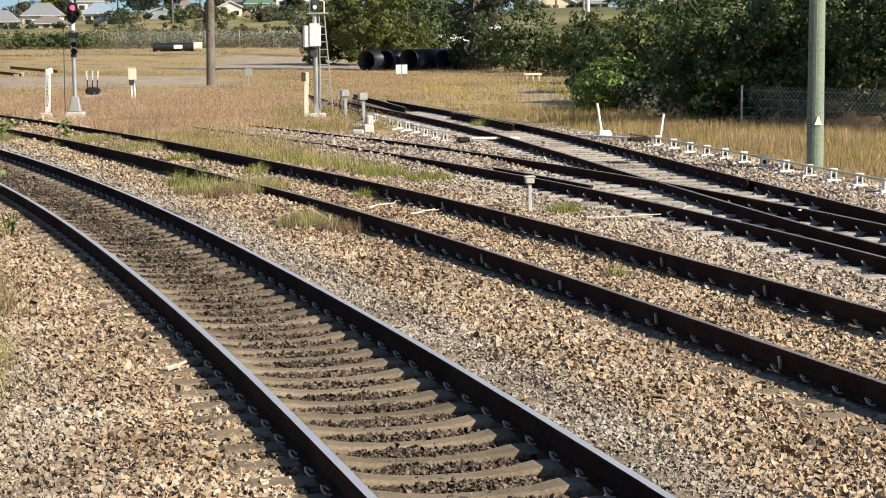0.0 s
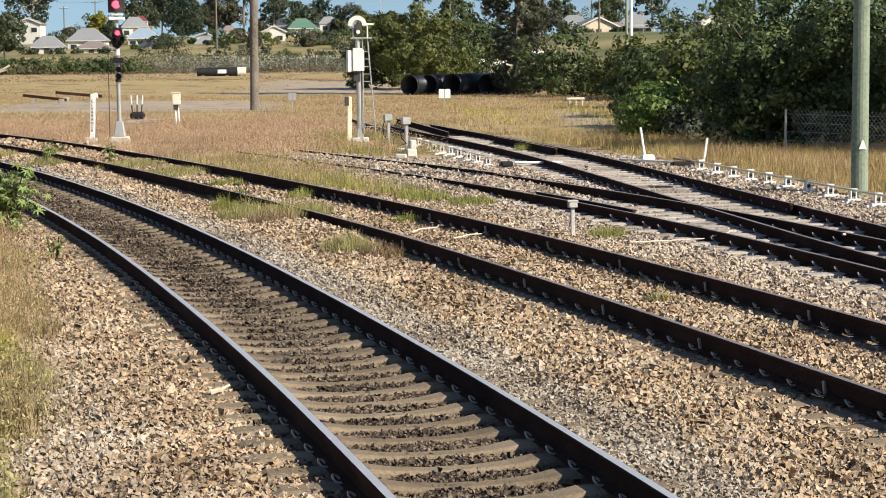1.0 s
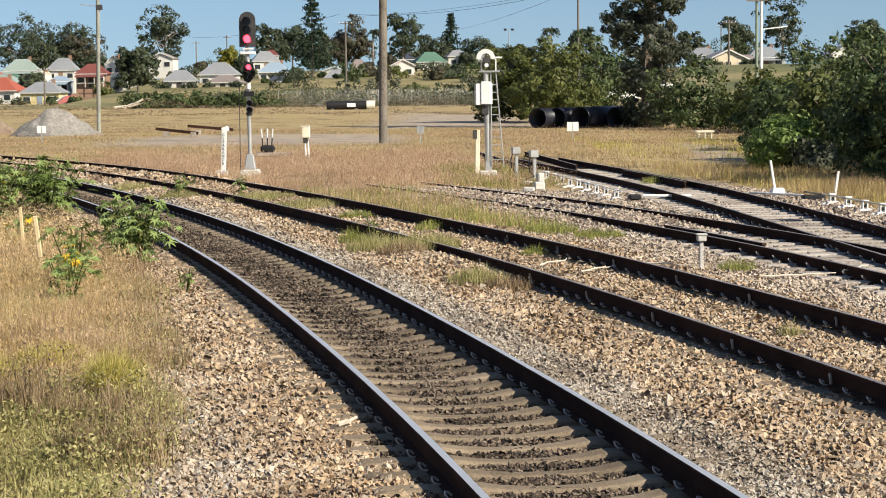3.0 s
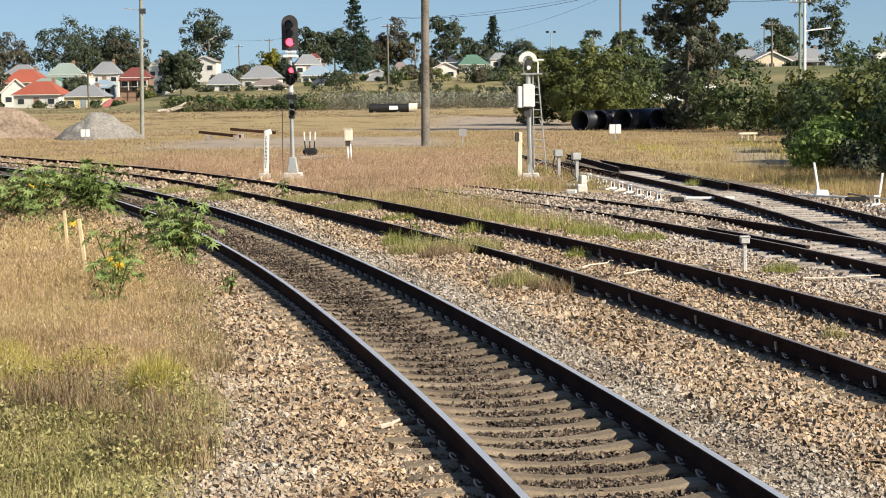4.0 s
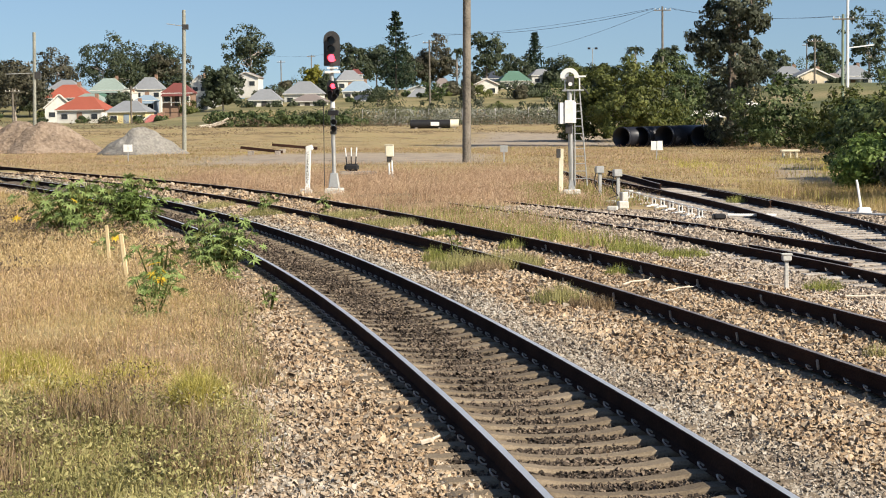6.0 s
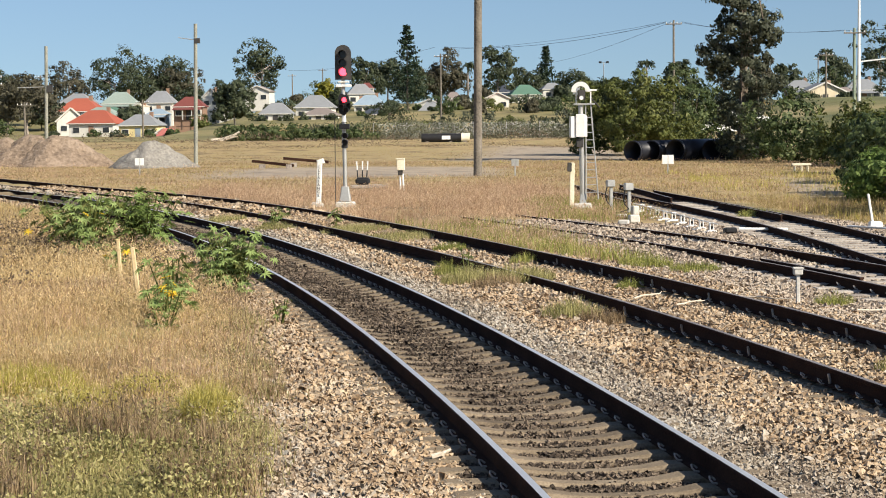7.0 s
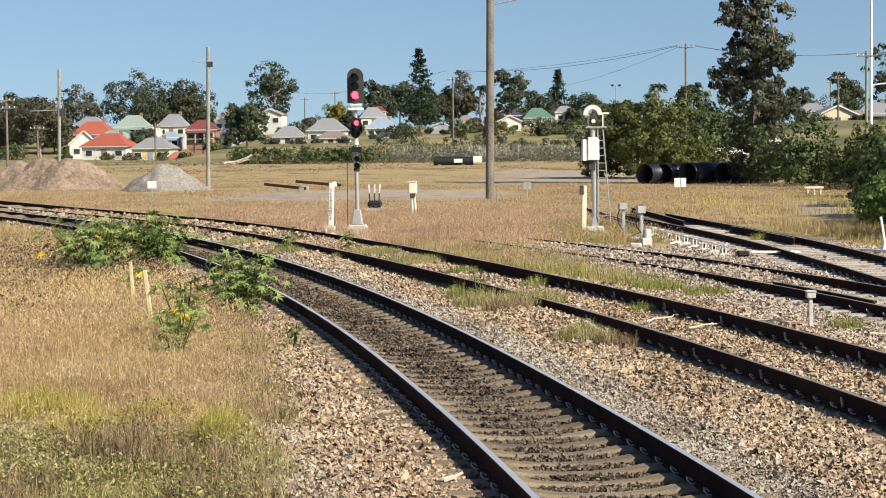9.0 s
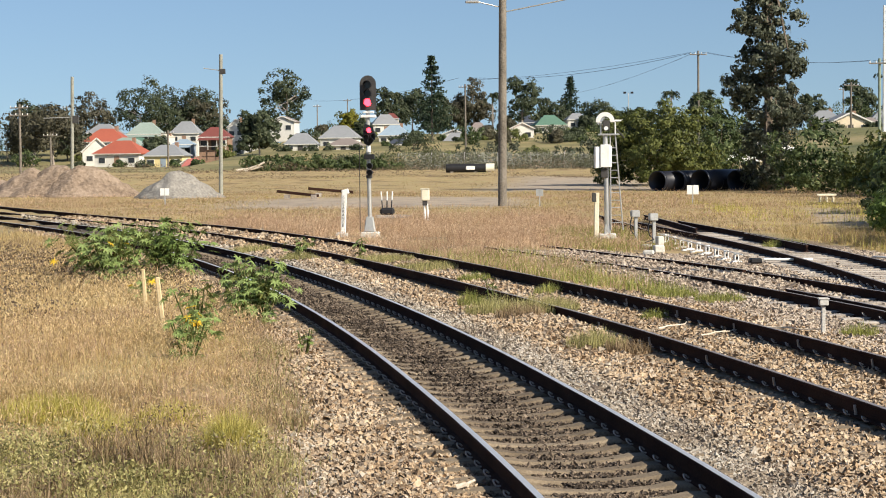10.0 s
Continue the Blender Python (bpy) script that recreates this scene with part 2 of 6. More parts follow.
def wobble(x, y, scale, seed=0.0):
    """Cheap rolling noise of about -1 to 1 for arrays."""
    x, y = np.asarray(x) / scale + seed * 7.3, np.asarray(y) / scale - seed * 3.1
    return (np.sin(1.7 * x + 1.3 * np.sin(1.1 * y + seed)) + np.sin(2.3 * y + 1.7 * np.sin(0.9 * x)) + np.sin(1.1 * (x + y) + 2 * np.sin(0.7 * (x - y)))) / 3


def left_edge(y):
    """Where the ballast ends and the grass bank begins beside the main track."""
    return MAIN.at(y) - np.interp(y, [8, 15, 21, 29, 40, 60], [2.9, 2.6, 2.0, 1.75, 1.8, 1.8]) + 0.22 * wobble(np.zeros_like(y), y, 0.8)


def right_edge(y):
    return BRANCH.at(y) + np.interp(y, [10, 34, 45, 60], [3.6, 3.1, 2.4, 1.6]) + 0.2 * wobble(np.zeros_like(y) + 3, y, 0.9, 2)


def grass_island(x, y):
    """1 inside the pink grass between the loop and the siding, fading over a metre."""
    lo = LOOP.at(y) + np.interp(y, [33, 38, 60, 100], [2.2, 1.35, 1.3, 1.0])
    hi = np.where(y < 48, SIDING.at(y) - np.interp(y, [33, 38, 48], [2.3, 1.6, 0.8]), BRANCH.at(y) - 1.6)
    edge = 0.3 * wobble(x, y, 0.7, 5)
    return smooth(x - lo + edge, -0.2, 0.5) * smooth(hi - x + edge, -0.2, 0.5) * smooth(y, 32.5, 36)


def far_grass(x, y):
    """1 on the field past the tracks."""
    past = np.maximum(smooth(x - right_edge(y), -0.2, 0.4), smooth(y + 0.35 * (x - LOOP.at(y)), 58, 64) * smooth(x - LOOP.at(y), 1.2, 2.0) * (1 - smooth(BRANCH.at(y) - x, 1.8, 1.2) * smooth(x - BRANCH.at(y), -2.2, -1.6) * (y < 68)))
    return past


def bank(x, y):
    return smooth(left_edge(y) - x, -0.15, 0.35)


def road(x, y):
    """1 on the grey gravel of the yard."""
    strip = smooth(y, 86, 91) * smooth(112 - 0.35 * np.abs(x + 6) - y, 0, 6) * smooth(x, -16, -10) * smooth(3 - x, 0, 3)
    yard = smooth(y, 116, 124) * smooth(180 - y, 0, 20) * smooth(x - 1.0 - 0.06 * (y - 120), -4, 1) * smooth(13 - x, 0, 4)
    path = smooth(1.4 - np.abs(x - 11.5 - 0.09 * (y - 60)), 0, 1.0) * smooth(y, 56, 64) * smooth(88 - y, 0, 10)
    return np.clip(strip + yard + 0.8 * path, 0, 1)


def ground_z(x, y):
    x, y = np.asarray(x, float), np.asarray(y, float)
    z = 0.03 * wobble(x, y, 1.6) * (y < 120)
    z = z + 0.10 * bank(x, y) * (0.6 + 0.4 * wobble(x, y, 2.0, 1)) * smooth(y, 5, 9)
    # spoil heaped against the loop's near rail, and the shallow cess between the tracks
    for c in (MAIN, LOOP, SIDING, BRANCH):
        d = x - c.at(y)
        if c is MAIN:
            z = np.where((d > -0.92) & (d < 0.86), np.minimum(z, -0.085), np.where((d > -1.4) & (d < 0), np.minimum(z, -0.008), np.where(np.abs(d) < 1.4, np.minimum(z, -0.005), z)))
        else:
            z = np.where(np.abs(d) < 1.35, np.minimum(z, -0.002 if c is LOOP else -0.03), z)
        if c is LOOP:  # the bed leans with the track
            z = np.where((d < -0.8) & (d > -1.35), np.minimum(z, -0.035), z)
            z = z + c.cant * np.clip((d + 0.75) / GAUGE, 0, 1) * (1 - smooth(d, 1.1, 2.6))
    off = x - (LOOP.at(y) - GAUGE / 2)
    z = z + 0.125 * np.exp(-(((y - 28.6) / 2.4) ** 4)) * np.exp(-((off + 0.35) / 0.5) ** 2)
    z = z + 0.11 * smooth(y, 46, 58) * np.exp(-(((x - MAIN.at(y)) / 2.4) ** 4)) * (y < 110)
    z = z + 0.09 * smooth(y, 38, 46) * np.exp(-(((x - LOOP.at(y)) / 1.9) ** 4)) * (y < 90)
    off = x - SIDING.at(y)
    z = z + 0.15 * smooth(y, 32, 39) * np.exp(-((off / 1.7) ** 4)) * (y < 56)
    # two low banks across the field, and the rise on which the houses stand
    z = z + 0.35 * np.exp(-((y - 168 - 0.1 * x) / 5) ** 2) * smooth(12 - x, 0, 12) + 0.4 * np.exp(-((y - 214) / 8) ** 2) * smooth(25 - x, 0, 20)
    t = np.clip((y - 255) / 190, 0, 1)
    west = 1 - smooth(x, -56, -42)
    rise = 6.2 * t**1.25 * (1 - west) + west * (4.6 * np.clip((y - 370) / 95, 0, 1) ** 1.2 - 1.3 * smooth(y, 230, 300))
    east = 5.2 * smooth(x - 0.02 * y, 12, 48) * smooth(y, 130, 290)
    return z + np.maximum(rise, east)


def build_ground():
    xs = np.concatenate([-np.geomspace(15, 3000, 60)[::-1], np.arange(-14.8, 18.1, 0.34), np.geomspace(18.4, 3000, 60)])
    ys = np.concatenate([-np.geomspace(8, 1500, 24)[::-1], np.arange(-7.5, 8, 1.0), np.arange(8, 62, 0.34), np.geomspace(62.3, 4000, 150)])
    X, Y = np.meshgrid(xs, ys)
    Z = ground_z(X, Y)
    n, m = X.shape
    i = (np.arange(n - 1)[:, None] * m + np.arange(m - 1)).ravel()
    F = np.stack([i, i + 1, i + m + 1, i + m], 1)
    V = np.stack([X.ravel(), Y.ravel(), Z.ravel()], 1)
    grass = np.clip(np.maximum.reduce([bank(X, Y), grass_island(X, Y), far_grass(X, Y), smooth(Y, 66, 74) * np.ones_like(X)]), 0, 1)
    rd = road(X, Y)
    green = np.clip(smooth(Y, 225, 260) * 0.75 + smooth(X, 20, 40) * smooth(Y, 120, 170), 0, 1)
    oil = np.clip(1.35 - np.abs(X - MAIN.at(Y)), 0, 0.5) * 2
    m_ = bpy.data.materials.new("ground")
    m_.use_nodes = True
    nt, ln = m_.node_tree, m_.node_tree.links
    bsdf = nt.nodes["Principled BSDF"]
    geo = nt.nodes.new("ShaderNodeNewGeometry")

    def noise_node(scale, detail=6.0):
        t = nt.nodes.new("ShaderNodeTexNoise")
        t.inputs["Scale"].default_value, t.inputs["Detail"].default_value = scale, detail
        ln.new(geo.outputs["Position"], t.inputs["Vector"])
        return t.outputs["Fac"]

    def ramp(fac, *cols):
        r = nt.nodes.new("ShaderNodeValToRGB")
        e = r.color_ramp.elements
        while len(e) < len(cols):
            e.new(0.5)
        for k, c in enumerate(cols):
            e[k].position, e[k].color = 0.36 + 0.28 * k / (len(cols) - 1), (*c, 1)
        ln.new(fac, r.inputs["Fac"])
        return r.outputs["Color"]

    def mix(key, a, b):
        at = nt.nodes.new("ShaderNodeAttribute")
        at.attribute_name = key
        x = nt.nodes.new("ShaderNodeMix")
        x.data_type = "RGBA"
        ln.new(at.outputs["Fac"], x.inputs["Factor"])
        ln.new(a, x.inputs["A"])
        ln.new(b, x.inputs["B"])
        return x.outputs["Result"]

    stones = noise_node(22.0)
    # darkened below the stones' own tone: shade in their gaps, put into the colour
    col = ramp(stones, (0.06, 0.042, 0.029), (0.17, 0.124, 0.084), (0.33, 0.255, 0.18))
    col = mix("oil", col, ramp(stones, (0.03, 0.024, 0.018), (0.08, 0.06, 0.042), (0.15, 0.115, 0.085)))
    col = mix("grass", col, ramp(noise_node(0.35, 8.0), (0.19, 0.135, 0.064), (0.36, 0.265, 0.125), (0.30, 0.245, 0.105)))
    col = mix("green", col, ramp(noise_node(0.06, 8.0), (0.07, 0.082, 0.028), (0.15, 0.145, 0.05), (0.27, 0.22, 0.10)))
    col = mix("road", col, ramp(noise_node(0.8, 9.0), (0.25, 0.20, 0.15), (0.34, 0.28, 0.21), (0.38, 0.30, 0.21)))
    ln.new(col, bsdf.inputs["Base Color"])
    bsdf.inputs["Roughness"].default_value = 0.95
    b = nt.nodes.new("ShaderNodeBump")
    b.inputs["Strength"].default_value, b.inputs["Distance"].default_value = 0.7, 0.03
    ln.new(stones, b.inputs["Height"])
    ln.new(b.outputs["Normal"], bsdf.inputs["Normal"])
    ob = bulk("ground", V, F, m_, None, [("grass", grass.ravel()), ("road", rd.ravel()), ("green", green.ravel()), ("oil", oil.ravel())])
    return tagged(ob, "wide ground of ballast, dry grass field and grey gravel", "ground", kind="structure")


build_ground()


# ---- tracks ----
RAIL_SHAPE = [(-0.070, 0.0), (-0.070, 0.012), (-0.010, 0.032), (-0.009, 0.125), (-0.034, 0.138), (-0.035, 0.162), (-0.027, 0.170), (0.027, 0.170), (0.035, 0.162), (0.034, 0.138), (0.009, 0.125), (0.010, 0.032), (0.070, 0.012), (0.070, 0.0)]


def rail_bar(course, side, y0, y1, top, parent, shift=0.0, lift=0.0, label=""):
    """One rail swept along a course, side -1 or 1, shifted sideways for check rails and blades."""
    xs, ys, hs = course.along(y0, y1, 0.7)
    prof = np.array(RAIL_SHAPE)
    nx, ny = np.cos(hs), np.sin(hs)
    z0 = RAIL_Z + lift + (course.cant if side > 0 else 0)
    o = side * GAUGE / 2 + shift + prof[:, 0]
    V = np.stack([xs[:, None] + nx[:, None] * o, ys[:, None] + ny[:, None] * o, np.broadcast_to(z0 + prof[:, 1], (len(xs), len(prof)))], 2).reshape(-1, 3)
    k, n = len(prof), len(xs)
    i = np.arange(n - 1)[:, None] * k
    j = np.arange(k)
    F = np.stack([i + j, i + (j + 1) % k, i + k + (j + 1) % k, i + k + j], 2).reshape(-1, 4)
    ob = bulk("rail", V, F[:, ::-1], RAIL_SIDE, parent)
    me = ob.data
    me.materials.append(top)
    lit = np.zeros(len(F), np.int32)
    lit[np.tile(j == 6, n - 1)] = 1
    me.polygons.foreach_set("material_index", lit)
    bm = bmesh.new()
    bm.from_mesh(me)
    bm.verts.ensure_lookup_table()
    bm.faces.new([bm.verts[q] for q in range(k)])
    bm.faces.new([bm.verts[(n - 1) * k + q] for q in range(k)][::-1])
    bm.to_mesh(me)
    bm.free()
    if label:
        ob["label"] = label
    return ob


def sleeper_mesh():
    """A concrete sleeper: high level seats under the rails, a dipped waist, chamfered edges and sloping ends."""
    bm = bmesh.new()
    rows = []
    for x, w, h in ((-1.25, 0.10, 0.0), (-1.19, 0.115, 0.02), (-0.55, 0.115, 0.022), (-0.38, 0.095, -0.005), (-0.15, 0.085, -0.02), (0.15, 0.085, -0.02), (0.38, 0.095, -0.005), (0.55, 0.115, 0.022), (1.19, 0.115, 0.02), (1.25, 0.10, 0.0)):
        rows.append([bm.verts.new(c) for c in ((x, -w - 0.02, -0.16), (x, -w, h - 0.022), (x, -w + 0.022, h), (x, w - 0.022, h), (x, w, h - 0.022), (x, w + 0.02, -0.16))])
    for a, b in zip(rows, rows[1:]):
        for i in range(5):
            bm.faces.new((a[i], b[i], b[i + 1], a[i + 1]))
    bm.faces.new(rows[0])
    bm.faces.new(rows[-1][::-1])
    bmesh.ops.recalc_face_normals(bm, faces=bm.faces)
    me = bpy.data.meshes.new("sleeper")
    bm.to_mesh(me)
    bm.free()
    me.materials.append(CONCRETE_SLEEPER)
    return me


def timber_mesh(length):
    bm = box(bmesh.new(), (0, 0, -0.05), (length, 0.23, 0.13), bevel=0.012)
    me = bpy.data.meshes.new("sleeper")
    bm.to_mesh(me)
    bm.free()
    me.materials.append(TIMBER)
    return me


def clip_mesh():
    """A sprung rail clip: a bent bar that rises from the shoulder and hooks on the rail's foot."""
    bm = bmesh.new()
    pts = [(0.015, -0.045, 0.02), (-0.04, -0.045, 0.03), (-0.065, -0.02, 0.06), (-0.062, 0.02, 0.085), (-0.03, 0.045, 0.075), (0.01, 0.04, 0.045)]
    hose(bm, pts, 0.0115)
    me = bpy.data.meshes.new("clip")
    bm.to_mesh(me)
    bm.free()
    me.materials.append(CLIP)
    return me


SLEEPER, CLIP_SHAPE = sleeper_mesh(), clip_mesh()


def lay(track, course, y0, y1, mesh, step, drop=0.0, clips_to=0.0, jitter=0.0, shift=0.0):
    rnd = random.Random(4)
    for x, y, h in zip(*course.along(y0, y1, step)):
        s = new("sleeper", mesh)
        s.parent = track
        lean = math.degrees(math.atan2(course.cant, GAUGE))
        s.matrix_basis = pose(x, y, drop + course.cant / 2, 0, -lean, math.degrees(h) + rnd.uniform(-jitter, jitter)) @ pose(shift, 0, 0)
        if y < clips_to:
            for side in (-1, 1):
                for hand in (-1, 1):
                    c = new("clip", CLIP_SHAPE)
                    c.parent = s
                    c.matrix_basis = pose(side * GAUGE / 2 + hand * 0.075 - shift, 0, 0.022 - drop, 0, 0, 0 if hand < 0 else 180) @ Matrix.Diagonal((0.66, 0.62, 0.72, 1))


def track(label, course, y0, y1, top, lift=0.0):
    ob = thing("railway_track", (0, 0, 0), label, "railway track", group="railway tracks")
    rail_bar(course, -1, y0, y1, top, ob, 0.0, lift)
    rail_bar(course, 1, y0, y1, top, ob, 0.0, lift)
    return ob


main_track = track("curved main line with polished rails on concrete sleepers", MAIN, -12, 150, RAIL_TOP)
lay(main_track, MAIN, MAIN_FIRST, 76, SLEEPER, PITCH, 0.0, 48.0, 0.5)
loop_track = track("loop line with worn rails half buried in brown ballast", LOOP, -12, 150, RAIL_DULL)
lay(loop_track, LOOP, LOOP_FIRST, 60, SLEEPER, PITCH, -0.026, 34.0, 0.9)
for side, first in ((-1, 14.3), (1, 15.2)):
    for x, y, h in zip(*LOOP.along(first, 34, 2.35)):
        nx, ny = math.cos(h), math.sin(h)
        o = side * GAUGE / 2 - 0.042
        anchor = boxed("rail_anchor", (0, 0, 0), (0.022, 0.03, 0.10), CLIP, loop_track, turn=(0, 0, 0), bevel=0.004)
        anchor.matrix_basis = pose(x + nx * o, y + ny * o, RAIL_Z + 0.07 + (LOOP.cant if side > 0 else 0), 0, -8, math.degrees(h))
siding_track = track("rusty siding rails on weathered timber sleepers", SIDING, 4, 50, RAIL_DULL, -0.035)
lay(siding_track, SIDING, 8, 48, timber_mesh(2.45), 0.65, 0.0, 30.0, 2.0)
branch_track = track("rusty branch line on grey weathered timber sleepers", BRANCH, 4, 66, RAIL_DULL, -0.03)
lay(branch_track, BRANCH, 27, 60, timber_mesh(2.6), 0.65, 0.005, 40.0, 2.0)


# ---- signals and trackside things ----
def dome_hood(bm, centre, r, depth):
    """A lens hood: a half tube that juts towards the viewer (-y)."""
    n = 9
    ring = []
    for y, k in ((0.0, 1.0), (-depth, 1.05)):
        for rr in (r * k, r * k - 0.012):
            ring.append([bm.verts.new((centre[0] + rr * math.cos(a), centre[1] + y, centre[2] + rr * math.sin(a))) for a in (math.pi * (-0.12 + 1.24 * i / (n - 1)) for i in range(n))])
    for a, b in ((0, 2), (3, 1), (2, 3), (1, 0)):
        for i in range(n - 1):
            bm.faces.new((ring[a][i], ring[a][i + 1], ring[b][i + 1], ring[b][i]))
    return bm


def disc(bm, centre, r, depth=0.02, sides=20):
    return rod(bm, (centre[0], centre[1] + depth, centre[2]), centre, r, sides=sides)


def plate(bm, outline, y0, y1):
    """A flat plate with the outline (x, z), from y0 back to y1."""
    a = [bm.verts.new((x, y0, z)) for x, z in outline]
    b = [bm.verts.new((x, y1, z)) for x, z in outline]
    bm.faces.new(a)
    bm.faces.new(b[::-1])
    for i in range(len(a)):
        j = (i + 1) % len(a)
        bm.faces.new((a[j], a[i], b[i], b[j]))
    bmesh.ops.recalc_face_normals(bm, faces=bm.faces)
    return bm


def colour_light_signal(x, y):
    s = thing("railway_signal", (x, y, ground_z(x, y)), "tall railway signal showing two red lights", "signal", -4)
    boxed("foundation", (0, 0, 0.09), (0.56, 0.5, 0.2), CONCRETE, s, "weathered concrete block", bevel=0.03)
    boxed("base_cover", (0, 0, 0.42), (0.34, 0.30, 0.46), GALVANISED, s, bevel=0.02, taper=0.62)
    rodded("mast", (0, 0, 0.6), (-0.03, 0, 3.9), 0.062, GALVANISED, s, "pale grey steel tube", sides=16)
    w, z0, z1 = 0.245, 3.86, 4.66
    top = [(w * math.cos(a), z1 + w * math.sin(a)) for a in np.linspace(0, math.pi, 13)]
    board = part("backboard", plate(bmesh.new(), [(-w, z0), (w, z0)] + top, -0.14, -0.10), DARK_METAL, s, "dark rounded backing plate")
    for z, lit in ((4.62, False), (4.36, False), (4.10, True)):
        part("hood", dome_hood(bmesh.new(), (0, -0.14, z), 0.125, 0.24), BLACK, board)
        part("lens", disc(bmesh.new(), (0, -0.17, z), 0.118 if lit else 0.10, 0.03), RED_LAMP if lit else GLASS, board, "lit red lens" if lit else "dark lens")
    boxed("bracket", (0, -0.05, 3.68), (0.46, 0.16, 0.08), WHITE, s, "white painted bracket")
    boxed("bracket", (0, -0.05, 3.80), (0.32, 0.14, 0.05), WHITE, s)
    low = part("lower_head", plate(bmesh.new(), [(-0.13, 2.86), (0.02, 2.78), (0.20, 2.98), (0.20, 3.14), (0.14, 3.36), (-0.10, 3.46), (-0.16, 3.30)], -0.15, -0.08), BLACK, s, "small black marker light head")
    part("lens", disc(bmesh.new(), (0.03, -0.18, 3.26), 0.075, 0.03), RED_LAMP, low, "lit red lens")
    for cx, cz in ((-0.06, 3.05), (0.08, 2.95), (0.17, 3.08), (0.03, 3.26)):
        part("hood", dome_hood(bmesh.new(), (cx, -0.15, cz), 0.088, 0.2), BLACK, low)
    rodded("cap", (0.0, -0.08, 2.60), (0.0, -0.08, 2.84), 0.075, WHITE, s, r1=0.05)
    boxed("relay_case", (0.02, -0.12, 2.46), (0.31, 0.16, 0.15), BLACK, s)
    for z in (2.18, 1.98):
        part("guide_light", dome_hood(rod(bmesh.new(), (0.03, 0.02, z), (0.03, -0.14, z), 0.085), (0.03, -0.14, z), 0.09, 0.12), BLACK, s)
    boxed("clamp", (0, 0, 1.86), (0.17, 0.17, 0.10), DARK_METAL, s)
    rodded("stay_rod", (-0.30, 0.0, 0.1), (-0.29, 0.0, 2.75), 0.012, DARK_METAL, s, sides=6)
    rodded("rung", (-0.30, 0.0, 2.75), (0, 0, 2.75), 0.012, DARK_METAL, s, sides=6)
    return s


def searchlight_signal(x, y):
    s = thing("signal_post", (x, y, ground_z(x, y)), "old signal post with white horseshoe hood and ladder", "signal", -3)
    boxed("foundation", (0, 0, 0.06), (0.5, 0.5, 0.16), CONCRETE, s, bevel=0.03)
    boxed("base_cover", (0, 0, 0.25), (0.22, 0.22, 0.34), GALVANISED, s, bevel=0.02, taper=0.7)
    rodded("mast", (0, 0, 0.2), (-0.05, 0, 3.0), 0.085, GALVANISED, s, "flaking grey painted tube", r1=0.07, sides=14)
    arch = []
    for r in (0.27, 0.145):
        arch.append([(r * math.cos(a) - 0.05, 3.40 + r * math.sin(a)) for a in np.linspace(-0.1, math.pi + 0.1, 17)])
    part("horseshoe_hood", plate(bmesh.new(), arch[0] + arch[1][::-1], -0.16, 0.10), WHITE, s, "white painted horseshoe hood")
    boxed("lamp_case", (-0.02, -0.02, 3.28), (0.20, 0.26, 0.30), DARK_METAL, s)
    part("lens", disc(bmesh.new(), (-0.03, -0.17, 3.20), 0.06), WHITE, s)
    boxed("platform", (0.05, 0.05, 3.02), (0.62, 0.34, 0.05), GALVANISED, s)
    for px in (-0.18, 0.24):
        boxed("stanchion", (px, -0.05, 3.2), (0.04, 0.04, 0.36), WHITE, s, bevel=0.004)
    boxed("arm", (0.24, -0.02, 3.42), (0.36, 0.05, 0.05), WHITE, s)
    rodded("strut", (0.2, 0.0, 3.25), (0.5, 0.0, 2.92), 0.018, DARK_METAL, s, sides=6)
    boxed("relay_box", (-0.28, -0.12, 2.36), (0.17, 0.22, 0.62), WHITE, s, "white painted metal box", turn=(0, 0, 12))
    boxed("relay_box", (-0.06, -0.14, 2.40), (0.27, 0.24, 0.66), WHITE, s, "white painted metal box")
    boxed("relay_box", (0.10, -0.10, 2.38), (0.07, 0.2, 0.62), WHITE, s)
    boxed("meter_box", (-0.08, -0.05, 1.90), (0.2, 0.2, 0.26), DARK_METAL, s)
    stiles = ((0.07, 0.33), (0.22, 0.45))
    ladder = new("ladder")
    ladder.parent = s
    for k, (tx, bx) in enumerate(stiles):
        rodded("stile", (bx if k else 0.10, -0.1, 0.25), (tx + 0.02, -0.05, 3.0), 0.02, GALVANISED, ladder, sides=6)
    for i in range(11):
        f = (i + 0.5) / 11.5
        z = 0.35 + f * 2.5
        a = Vector((0.10, -0.1, 0.25)).lerp(Vector((0.09, -0.05, 3.0)), (z - 0.25) / 2.75)
        b = Vector((0.45, -0.1, 0.25)).lerp(Vector((0.24, -0.05, 3.0)), (z - 0.25) / 2.75)
        rodded("rung", a, b, 0.013, GALVANISED, ladder, sides=6)
    return s


